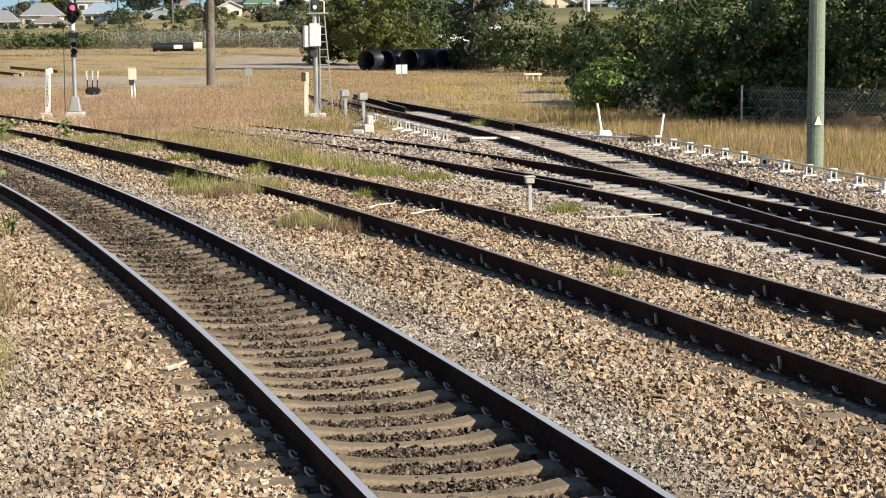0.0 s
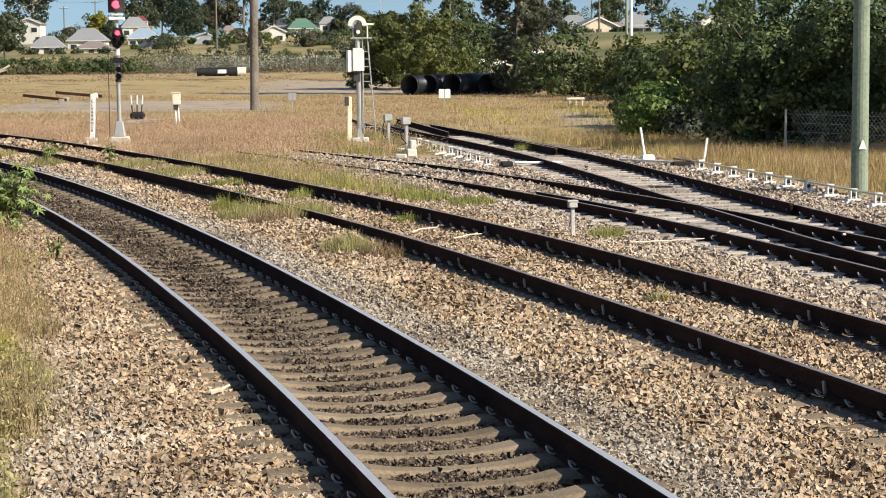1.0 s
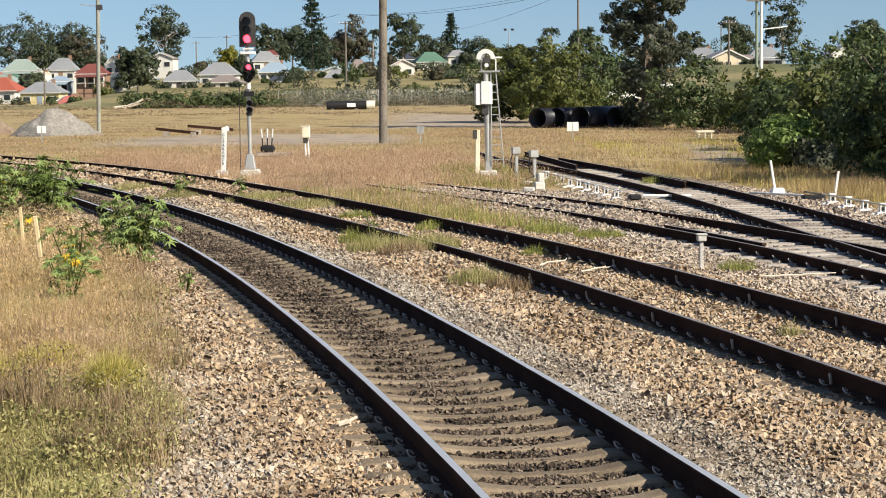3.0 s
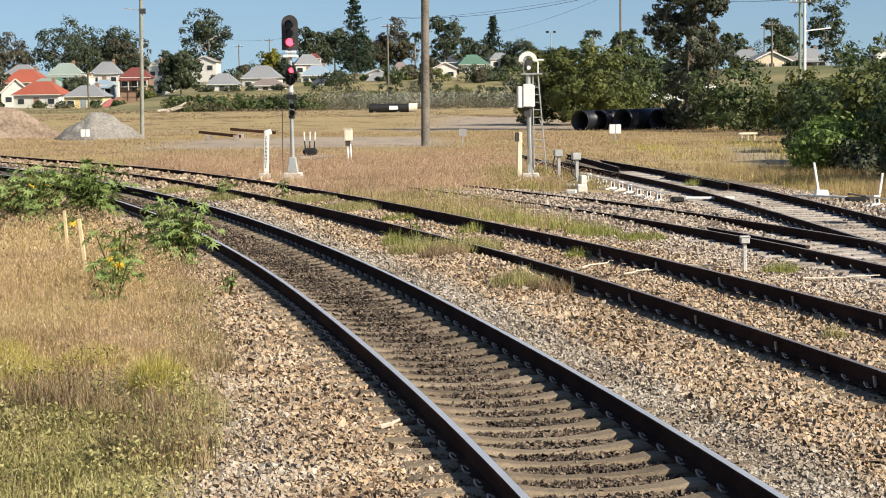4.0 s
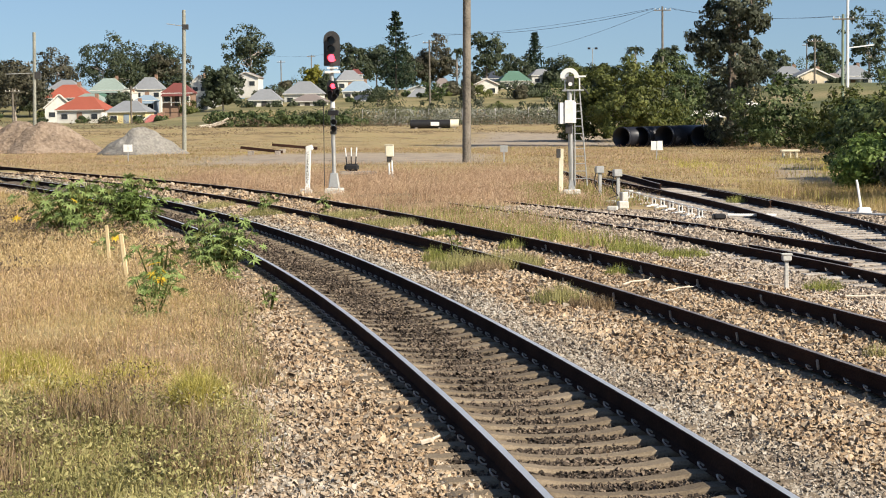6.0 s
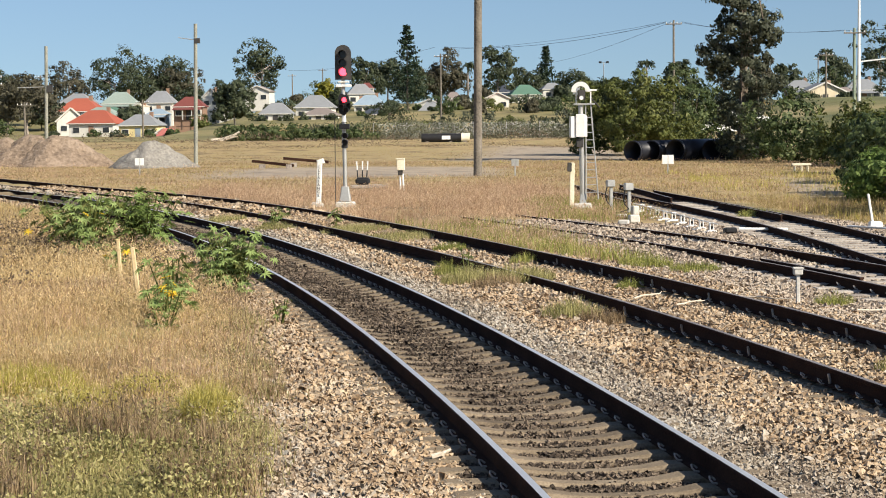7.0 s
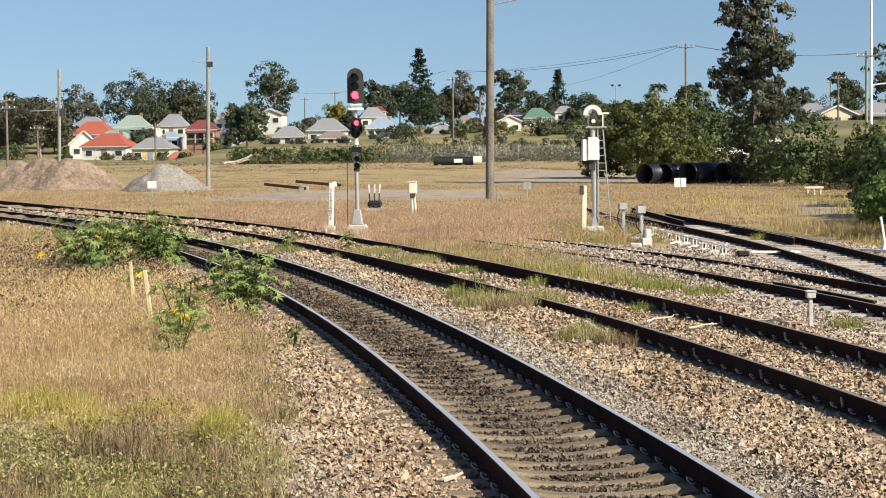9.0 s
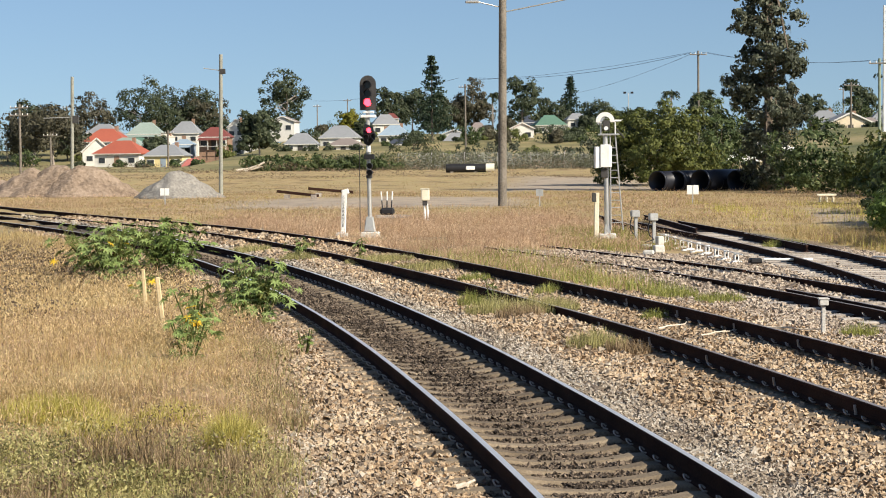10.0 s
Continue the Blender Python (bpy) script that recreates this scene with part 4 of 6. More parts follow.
# ---- houses ----
def paint(name, c, rough=0.7):
    return material(name, [tuple(0.82 * v for v in c), c], rough, 0, 2.0, 0.25, 0.05)


ROOF_RED, ROOF_CREAM, ROOF_GREY = paint("orange red roof", (0.36, 0.10, 0.062)), paint("cream roof", (0.56, 0.49, 0.38)), paint("grey iron roof", (0.25, 0.26, 0.27))
ROOF_PALEGREEN, ROOF_GREEN, ROOF_PINK = paint("pale green roof", (0.27, 0.33, 0.29)), paint("green roof", (0.10, 0.19, 0.14)), paint("faded red roof", (0.42, 0.14, 0.12))
ROOF_BLUE, ROOF_MAROON, ROOF_BROWN, ROOF_DARK = paint("pale blue roof", (0.27, 0.35, 0.42)), paint("maroon roof", (0.19, 0.06, 0.05)), paint("brown grey roof", (0.25, 0.21, 0.19)), paint("dark roof", (0.055, 0.065, 0.085))
WALL_WHITE, WALL_CREAM, WALL_YELLOW = paint("white weatherboard", (0.68, 0.66, 0.60)), paint("cream weatherboard", (0.66, 0.56, 0.40)), paint("yellow weatherboard", (0.72, 0.60, 0.30))
WALL_GREY, WALL_BLUE, WALL_BRICK = paint("grey weatherboard", (0.42, 0.44, 0.43)), paint("blue grey weatherboard", (0.28, 0.34, 0.40)), paint("brown brick", (0.30, 0.19, 0.13))
WORDS = {ROOF_RED: "orange-red", ROOF_CREAM: "cream", ROOF_GREY: "grey iron", ROOF_PALEGREEN: "pale green", ROOF_GREEN: "green", ROOF_PINK: "faded red", ROOF_BLUE: "pale blue", ROOF_MAROON: "maroon", ROOF_BROWN: "brown-grey", ROOF_DARK: "dark", WALL_WHITE: "white", WALL_CREAM: "cream", WALL_YELLOW: "yellow", WALL_GREY: "grey", WALL_BLUE: "blue-grey", WALL_BRICK: "brown brick"}
house_count = 0
gardens = []


def house(x, y, z, w, h, rh, roof, wall, style):
    global house_count
    house_count += 1
    rnd = random.Random(house_count)
    g = min(z, float(ground_z(x, y)) - 0.05)
    h = h + z - g
    d = max(6.0, w * 0.95)
    s = thing("house", (x, y + d / 2, g), f"{WORDS[wall]} walled cottage with a {WORDS[roof]} {style} roof", "house", rnd.uniform(-9, 9), group="hillside houses")
    boxed("wall", (0, 0, h / 2), (w * 0.9, d * 0.9, h), wall, s, bevel=0.02)
    bm = bmesh.new()
    o = w / 2
    if style == "hip":
        k = 0.16 * w
        pts = [(-o, -d / 2, 0), (o, -d / 2, 0), (o, d / 2, 0), (-o, d / 2, 0), (-k, 0, rh), (k, 0, rh)]
        fs = [(0, 1, 5, 4), (2, 3, 4, 5), (1, 2, 5), (3, 0, 4)]
    else:
        pts = [(-o, -d / 2, 0), (o, -d / 2, 0), (o, d / 2, 0), (-o, d / 2, 0), (0, -d / 2, rh), (0, d / 2, rh)]
        fs = [(0, 4, 5, 3), (4, 1, 2, 5)]
    vs = [bm.verts.new((px, py, pz + h - 0.02)) for px, py, pz in pts]
    for f in fs:
        bm.faces.new([vs[i] for i in f])
    bmesh.ops.recalc_face_normals(bm, faces=bm.faces)
    bmesh.ops.solidify(bm, geom=bm.faces, thickness=0.14)
    r = part("roof", bm, roof, s)
    if style == "gable":
        gb = plate(bmesh.new(), [(-w * 0.45, h - 0.02), (w * 0.45, h - 0.02), (0, h - 0.02 + rh * 0.9)], -d * 0.45, -d * 0.45 + 0.2)
        part("gable_wall", gb, wall, s)
        for k in (-1, 1):
            boxed("barge_board", (k * o / 2, -d / 2 - 0.03, h + rh / 2), (math.hypot(o, rh), 0.06, 0.22), WALL_WHITE, s, turn=(0, k * math.degrees(math.atan2(rh, o)), 0), bevel=0)
    else:
        boxed("gutter", (0, -d / 2, h - 0.06), (w, 0.12, 0.14), WALL_WHITE, s, bevel=0)
    visible = min(2.7, max(h, 1.2))
    n = 3 if w > 6 else 2
    for i in range(n):
        px = w * 0.9 * ((i + 0.5) / n - 0.5)
        if i == 1 and n == 3:
            boxed("door", (px, -d * 0.45, h - visible + visible * 0.42), (0.95, 0.10, visible * 0.8), paintless(rnd), s, bevel=0)
        else:
            win = boxed("window", (px, -d * 0.45, h - visible * 0.45), (1.35, 0.12, visible * 0.42), WALL_WHITE, s, bevel=0)
            boxed("pane", (px, -d * 0.45 - 0.04, h - visible * 0.45), (1.15, 0.08, visible * 0.35), GLASS, win, bevel=0)
    if h > 2.0 and wall in (WALL_BRICK, WALL_GREY, WALL_BLUE, WALL_CREAM):
        low = h - min(2.6, visible)
        porch = boxed("verandah_roof", (-0.02 * w, -d * 0.5 - 0.75, h - 0.42), (w * 0.86, 1.9, 0.08), roof, s, turn=(14, 0, 0), bevel=0)
        for i in range(4):
            px = w * 0.82 * (i / 3 - 0.5)
            boxed("post", (px, -d * 0.5 - 1.45, (h - 0.6 + low) / 2), (0.12, 0.12, h - 0.6 - low), WALL_WHITE, s, bevel=0)
        boxed("rail", (0, -d * 0.5 - 1.45, low + 0.75), (w * 0.82, 0.06, 0.08), WALL_WHITE, s, bevel=0)
    gardens.append((x, y, w, max(1.0, 0.5 + z - g)))
    if rnd.random() < 0.4:
        boxed("chimney", (w * 0.2, d * 0.1, h + rh * 0.75), (0.6, 0.6, rh * 0.9), WALL_BRICK, s, bevel=0)
    return s


def paintless(rnd):
    return (WALL_BRICK, WALL_BLUE, DARK_METAL)[rnd.randrange(3)]


house(-67.4, 350, -0.4, 9.2, 2.8, 2.4, ROOF_RED, WALL_WHITE, "hip")
house(-76.3, 372, 0.1, 6.0, 2.6, 2.7, ROOF_CREAM, WALL_WHITE, "gable")
house(-85.1, 425, 1.7, 9.6, 3.5, 2.7, ROOF_RED, WALL_WHITE, "hip")
house(-94.6, 470, 3.8, 8.2, 3.5, 2.3, ROOF_GREY, WALL_WHITE, "hip")
house(-79.0, 440, 4.1, 8.3, 2.6, 2.7, ROOF_PALEGREEN, WALL_GREY, "hip")
house(-73.9, 400, 1.2, 7.4, 2.9, 1.6, ROOF_GREEN, WALL_WHITE, "hip")
house(-68.1, 430, 3.0, 6.8, 3.7, 2.7, ROOF_GREY, WALL_WHITE, "hip")
house(-56.6, 335, -1.0, 7.4, 3.0, 1.9, ROOF_GREY, WALL_YELLOW, "hip")
house(-51.0, 325, -1.2, 4.4, 1.2, 1.5, ROOF_PINK, WALL_WHITE, "gable")
house(-62.4, 390, 1.8, 4.6, 2.3, 1.1, ROOF_BLUE, WALL_BLUE, "hip")
house(-55.2, 385, -0.0, 6.5, 5.5, 2.0, ROOF_MAROON, WALL_BRICK, "hip")
house(-34.6, 350, 2.3, 6.3, 1.5, 2.0, ROOF_GREY, WALL_WHITE, "hip")
house(-29.3, 372, 2.2, 7.6, 2.8, 2.4, ROOF_GREY, WALL_WHITE, "hip")
house(-26.7, 352, 2.1, 6.3, 1.4, 1.3, ROOF_BROWN, WALL_WHITE, "hip")
house(-23.3, 420, 5.9, 6.2, 2.2, 2.2, ROOF_GREY, WALL_WHITE, "hip")
house(-20.0, 395, 3.7, 6.6, 1.8, 2.1, ROOF_BLUE, WALL_WHITE, "hip")
house(-18.1, 372, 2.8, 5.2, 0.8, 1.1, ROOF_DARK, WALL_GREY, "hip")
house(-44.0, 410, 4.7, 5.7, 4.0, 1.2, ROOF_BROWN, WALL_WHITE, "gable")
house(6.0, 410, 3.9, 5.5, 2.8, 1.3, ROOF_RED, WALL_WHITE, "gable")
house(12.8, 440, 5.5, 7.4, 2.3, 2.3, ROOF_GREEN, WALL_WHITE, "hip")
house(-7.7, 400, 3.8, 6.0, 1.6, 1.2, ROOF_GREY, WALL_WHITE, "gable")
house(-0.8, 405, 3.6, 3.5, 1.8, 1.6, ROOF_BROWN, WALL_CREAM, "gable")
house(20.2, 470, 6.7, 5.7, 2.7, 1.6, ROOF_GREY, WALL_WHITE, "hip")
house(60.0, 330, 5.0, 7.8, 1.3, 1.8, ROOF_GREY, WALL_CREAM, "gable")
house(78.0, 385, 5.4, 8.0, 2.0, 2.2, ROOF_GREY, WALL_GREY, "hip")
house(95.0, 390, 6.0, 7.0, 2.0, 1.8, ROOF_GREY, WALL_WHITE, "gable")
house(-79.2, 395, 3.3, 8.9, 1.5, 2.6, ROOF_RED, WALL_WHITE, "hip")
house(-72.9, 385, 3.0, 7.4, 1.0, 1.6, ROOF_PALEGREEN, WALL_GREY, "hip")
house(-50.1, 322, -1.0, 4.7, 0.7, 1.8, ROOF_PINK, WALL_BRICK, "hip")
house(-58.1, 440, 6.0, 4.1, 1.9, 2.0, ROOF_BROWN, WALL_WHITE, "gable")
house(-52.5, 430, 5.3, 4.5, 1.7, 1.9, ROOF_GREY, WALL_WHITE, "gable")
house(-70.8, 420, 4.9, 2.2, 1.0, 0.6, ROOF_CREAM, WALL_WHITE, "gable")
house(-23.4, 450, 8.5, 3.4, 1.3, 1.3, ROOF_MAROON, WALL_WHITE, "hip")
house(-7.6, 395, 3.3, 5.3, 0.9, 1.8, ROOF_GREY, WALL_GREY, "hip")
house(-3.0, 400, 4.7, 3.7, 2.0, 1.4, ROOF_BROWN, WALL_CREAM, "hip")
house(8.6, 455, 7.2, 5.6, 1.4, 1.7, ROOF_DARK, WALL_CREAM, "hip")
house(18.2, 480, 8.1, 9.6, 1.4, 1.8, ROOF_BLUE, WALL_WHITE, "hip")
house(27.7, 470, 7.2, 7.5, 1.5, 1.5, ROOF_GREY, WALL_CREAM, "hip")
house(59.6, 350, 6.1, 5.7, 1.3, 1.5, ROOF_GREY, WALL_BRICK, "hip")
house(66.7, 345, 5.8, 3.0, 0.8, 0.9, ROOF_BROWN, WALL_CREAM, "hip")
house(-105.8, 470, 5.3, 6.2, 1.4, 1.4, ROOF_GREY, WALL_GREY, "hip")
house(29.0, 440, 5.3, 5.1, 2.3, 1.3, ROOF_GREY, WALL_WHITE, "gable")


# ---- parked vehicles ----
def car(x, y, turn, mat, label, long=4.4, tall=1.45, van=False):
    s = thing("parked_car", (x, y, ground_z(x, y)), label, "car", turn)
    L, H = long / 2, tall
    prof = [(-L, 0.35), (L, 0.35), (L, 0.75), (L * 0.95, 0.95 if not van else 1.2), (L * 0.5, H * 0.68 if not van else H * 0.7), (L * 0.2, H), (-L * 0.62, H), (-L * 0.97, 0.95 if not van else H * 0.97)]
    bm = plate(bmesh.new(), prof, -0.85, 0.85)
    bmesh.ops.bevel(bm, geom=list(bm.edges), offset=0.05, segments=1, affect="EDGES")
    body = part("body", bm, mat, s)
    side = [(L * 0.45, H * 0.68), (L * 0.17, H * 0.94), (-L * 0.58, H * 0.94), (-L * 0.75, H * 0.68)]
    for k in (-1, 1):
        part("window", plate(bmesh.new(), side, k * 0.86, k * 0.82), GLASS, body)
    for px in (-L * 0.62, L * 0.62):
        for k in (-1, 1):
            wheel = rodded("wheel", (px, k * 0.62, 0.32), (px, k * 0.87, 0.32), 0.32, BLACK, s, sides=18)
            rodded("rim", (px, k * 0.87, 0.32), (px, k * 0.885, 0.32), 0.19, GALVANISED, wheel, sides=12)
    return s


car(-78.5, 285, 14, WHITE, "white parked van beside the road", 4.8, 2.0, True)
car(-78.0, 390, 80, DARK_METAL, "dark parked car on the verge")
car(26.6, 214, 8, WHITE, "white parked utility vehicle behind the bushes", 5.2, 1.7, True)
car(31.5, 217, -4, WHITE, "white parked van behind the bushes", 5.0, 2.0, True)
car(44.0, 190, 5, DARK_METAL, "dark blue parked car on the grass slope")


# ---- trees and bushes ----
def leaf_cloud(centres, spread, per, size, rng, droop=0.0, aspect=0.55, heart=None):
    """Leaf quads, per of them round each centre; with a heart they lie on rounded clumps that face away from it."""
    n = len(centres) * per
    c = np.repeat(centres, per, 0)
    d = rng.normal(0, 1, (n, 3)) * np.array([1, 1, 0.8])
    reach = np.repeat(np.atleast_1d(spread) * np.ones(len(centres)), per)[:, None]
    a = rng.normal(0, 1, (n, 3)) + np.array([0, 0, -droop])
    if heart is None:
        c = c + d * reach
        face = rng.normal(0, 1, (n, 3))
    else:
        away = c - np.asarray(heart)
        away /= np.linalg.norm(away, axis=1)[:, None] + 1e-6
        d = d / np.linalg.norm(d, axis=1)[:, None] + 0.45 * away
        d /= np.linalg.norm(d, axis=1)[:, None]
        c = c + d * reach * rng.uniform(0.55, 1.12, (n, 1)) * np.array([1, 1, 0.82])
        face = d + 0.4 * away + rng.normal(0, 0.45, (n, 3))
    b = np.cross(a, face)
    b /= np.linalg.norm(b, axis=1)[:, None] + 1e-6
    if heart is not None:
        a = np.cross(face, b)
    a /= np.linalg.norm(a, axis=1)[:, None] + 1e-6
    s = size * rng.uniform(0.6, 1.35, (n, 1))
    a, b = a * s, b * s * aspect
    V = np.stack([c - a, c + b * 0.9 - a * 0.1, c + a, c - b * 0.9 - a * 0.1], 1).reshape(-1, 3)
    return V, np.arange(4 * n).reshape(-1, 4)


def shell_points(blobs, n, rng, inner=0.45, under=False):
    """Points in a set of ellipsoids, denser towards their skins and kept off the underside."""
    out = []
    w = np.array([b[3] * b[4] + b[4] * b[5] + b[3] * b[5] for b in blobs])
    for b, k in zip(blobs, rng.multinomial(n, w / w.sum())):
        d = rng.normal(0, 1, (k, 3))
        d /= np.linalg.norm(d, axis=1)[:, None]
        if not under:
            d[:, 2] = np.where(d[:, 2] < -0.5, -d[:, 2], d[:, 2])
        r = inner + (1 - inner) * rng.random((k, 1)) ** 0.6
        out.append(np.array(b[:3]) + d * r * np.array(b[3:6]))
    return np.concatenate(out)


def limbs(bm, root, height, r, tips, rng):
    """A tapered trunk and limbs that reach to the tips."""
    top = Vector((root[0], root[1], root[2] + height))
    base = Vector(root)
    mid = base.lerp(top, 0.5) + Vector((rng.normal(0, 0.03), rng.normal(0, 0.03), 0)) * height
    rod(bm, base - Vector((0, 0, 0.2)), mid, r, r * 0.75, 9)
    rod(bm, mid, top, r * 0.75, r * 0.5, 9)
    for t in tips:
        t = Vector(t)
        s = mid.lerp(top, float(rng.uniform(0.1, 1.0)))
        k = s.lerp(t, 0.5) + Vector((0, 0, 0.06 * height))
        rod(bm, s, k, r * 0.38, r * 0.25, 6)
        rod(bm, k, t, r * 0.25, r * 0.08, 6)
    return bm


seed_count = 0


def plant_thing(name, x, y, z, label, category, blobs, clumps, per, leaf, mat, trunk_h, trunk_r, bark, spread=0.3, droop=0.0, inner=0.45, group="", tips=6):
    """A tree or bush: trunk with limbs, and a crown of leaves in clumps; blobs are relative to its foot."""
    global seed_count
    seed_count += 1
    rng = np.random.default_rng(seed_count)
    s = thing(name, (x, y, z), label, category, group=group)
    c = shell_points(blobs, clumps, rng, inner, name in ("bush", "shrub", "tall_tree"))
    V, F = leaf_cloud(c, spread * rng.uniform(0.55, 1.4, len(c)), per, leaf, rng, droop, 0.55, np.mean([q[:3] for q in blobs], 0))
    V[:, 2] = np.maximum(V[:, 2], 0.02)
    bulk("crown", V, F, mat, s)
    part("trunk", limbs(bmesh.new(), (0, 0, 0), trunk_h, trunk_r, c[rng.choice(len(c), tips, False)], rng), bark, s)
    return s


def blob_set(w, h, k, rng, low=0.1, flat=0.75):
    out = [(0, 0, h * (low + 1) / 2, w * 0.36, w * 0.36, h * (1 - low) / 2)]
    for i in range(k):
        a = 2 * math.pi * i / k + rng.uniform(-0.4, 0.4)
        rr = w * rng.uniform(0.18, 0.30)
        hz = h * (rng.uniform(low + 0.22, 0.80) if i % 3 else low + 0.26)
        out.append((0.30 * w * math.cos(a), 0.30 * w * math.sin(a), hz, rr, rr, min(rr * flat * h / w * 1.3, hz - h * low * 0.6)))
    return out


def bushy(x, y, w, h, mat, label, clumps=420, per=14, leaf=0.10, low=0.0, spread=0.22):
    rng = np.random.default_rng(int(abs(x) * 37 + y))
    return plant_thing("bush", x, y, float(ground_z(x, y)), label, "bush", blob_set(w, h, 13, rng, low), clumps, per, leaf, mat, h * 0.45, 0.10, BARK, spread, group="trackside bushes")


def gum(x, y, z, h, k):
    rng = np.random.default_rng(int(abs(x) * 13 + y))
    g = float(ground_z(x, y))
    h = h + z - g
    w = h * 0.75 * k
    brown = rng.random() < 0.3
    low = 0.16 if h > 9 else 0.0
    plant_thing("gum_tree", x, y, g, "small yellow-green tree among the cottages" if abs(x + 30.7) < 0.1 else "distant bronze-green gum tree on the hillside" if brown else "distant dark green gum tree on the hillside", "tree", blob_set(w, h, 9, rng, low, 1.15), int(105 * min(1.4, k)), 36, 0.33, LEAF_YELLOW if abs(x + 30.7) < 0.1 else (LEAF_GUM_BROWN if brown else LEAF_GUM), h * 0.6, h * 0.022, GUM_BARK, 0.085 * w + 0.25, 0.3, 0.55, "hillside trees", 9)


def pine(x, y, z, h, k):
    rng = np.random.default_rng(int(abs(x) * 13 + y))
    g = float(ground_z(x, y))
    h = h + z - g
    s = thing("norfolk_pine", (x, y, g), "tall dark conical pine with tiered branches", "tree", group="hillside trees")
    c = []
    tiers = 15
    for i in range(tiers):
        f = i / (tiers - 1)
        zz, r = h * (0.12 + 0.86 * f), h * 0.24 * (1 - f) ** 0.8 + 0.15
        for a in rng.uniform(0, 2 * math.pi, 7):
            for q in np.linspace(0.25, 1.0, 4):
                c.append((r * q * math.cos(a), r * q * math.sin(a), zz + 0.12 * r * q * q))
    V, F = leaf_cloud(np.array(c), 0.28, 5, 0.34, rng)
    bulk("crown", V, F, LEAF_PINE, s)
    rodded("trunk", (0, 0, -0.2), (0, 0, h * 0.98), 0.3, BARK, s, r1=0.05)
    return s


def palm(x, y, z, h, k):
    rng = np.random.default_rng(int(abs(x) * 13 + y))
    g = float(ground_z(x, y))
    h = h + z - g
    s = thing("palm_tree", (x, y, g), "slender palm tree with a drooping crown", "tree", group="hillside trees")
    rodded("trunk", (0, 0, -0.2), (0, 0, h * 0.86), 0.22, GUM_BARK, s, r1=0.16)
    c = []
    for a in rng.uniform(0, 2 * math.pi, 22):
        up = rng.uniform(-0.3, 0.9)
        for q in np.linspace(0.15, 1, 8):
            c.append((2.1 * q * math.cos(a), 2.1 * q * math.sin(a), h * 0.86 + 2.0 * up * q - 1.6 * q * q))
    V, F = leaf_cloud(np.array(c), 0.10, 4, 0.30, rng, 0.8, 0.35)
    bulk("crown", V, F, LEAF_GUM, s)
    return s


gum(-86.0, 380, -0.6, 12.1, 1.50)
gum(-94.6, 400, 0.5, 9.9, 1.20)
gum(-98.3, 480, 3.8, 13.9, 1.00)
gum(-88.6, 490, 3.7, 14.8, 1.30)
gum(-78.7, 500, 4.2, 14.2, 1.30)
gum(-45.2, 430, 1.6, 18.3, 1.00)
gum(-39.5, 330, 1.6, 7.2, 1.30)
gum(-30.7, 420, 4.3, 6.3, 1.00)
gum(-24.8, 470, 4.7, 11.9, 0.90)
gum(-19.8, 480, 4.7, 11.8, 1.20)
gum(-4.4, 450, 4.9, 12.2, 1.10)
gum(6.6, 430, 4.2, 13.4, 0.90)
gum(15.7, 480, 5.7, 9.0, 1.50)
gum(28.2, 520, 4.3, 10.5, 1.60)
gum(22.3, 300, 2.5, 6.2, 1.20)
gum(75.2, 400, 4.6, 10.1, 1.00)
gum(-25.6, 380, 3.0, 5.2, 0.90)
gum(85.0, 405, 5.0, 14.5, 0.85)
gum(103.0, 405, 5.5, 9.5, 1.0)
gum(64.0, 425, 5.0, 9.0, 1.0)
gum(72.0, 440, 5.0, 8.0, 1.3)
gum(110.0, 430, 6.0, 8.0, 1.4)
gum(-101.4, 430, 4.1, 9.0, 1.20)
gum(-99.7, 440, 4.1, 7.9, 1.10)
gum(-90.6, 420, 3.9, 4.9, 1.30)
gum(-65.1, 372, 1.9, 3.4, 1.50)
gum(-65.0, 460, 7.1, 3.3, 1.60)
gum(-55.1, 450, 5.6, 5.2, 1.20)
gum(-27.8, 430, 5.2, 3.7, 1.20)
gum(-12.4, 440, 5.1, 9.5, 1.00)
gum(-7.5, 450, 6.4, 8.4, 1.20)
gum(-1.3, 400, 3.0, 4.3, 1.40)
gum(2.0, 380, 2.3, 3.7, 1.30)
gum(16.3, 385, 2.2, 4.4, 1.60)
gum(22.9, 470, 6.3, 3.4, 1.60)
gum(30.8, 460, 6.1, 4.1, 1.50)
gum(35.4, 330, 3.6, 7.6, 1.10)
gum(-14.9, 375, 3.1, 2.8, 1.20)
gum(12.1, 375, 2.9, 2.7, 1.30)
gum(-98.9, 410, 3.4, 6.5, 1.30)
gum(-103.8, 470, 3.4, 7.2, 1.40)
gum(-81.5, 500, 6.8, 7.9, 1.50)
gum(-73.5, 500, 7.5, 7.9, 1.20)
gum(-39.5, 450, 4.8, 3.3, 1.80)
gum(-14.4, 460, 3.9, 8.0, 1.20)
gum(3.6, 470, 6.4, 3.4, 1.60)
gum(35.4, 460, 6.0, 3.3, 1.80)
gum(36.6, 400, 4.4, 4.6, 1.60)
pine(-12.4, 400, 3.4, 18.2, 1.00)
pine(19.1, 480, 6.8, 13.0, 1.00)
palm(-0.0, 430, 4.3, 11.4, 1.00)
palm(38.3, 420, 5.7, 9.7, 1.00)

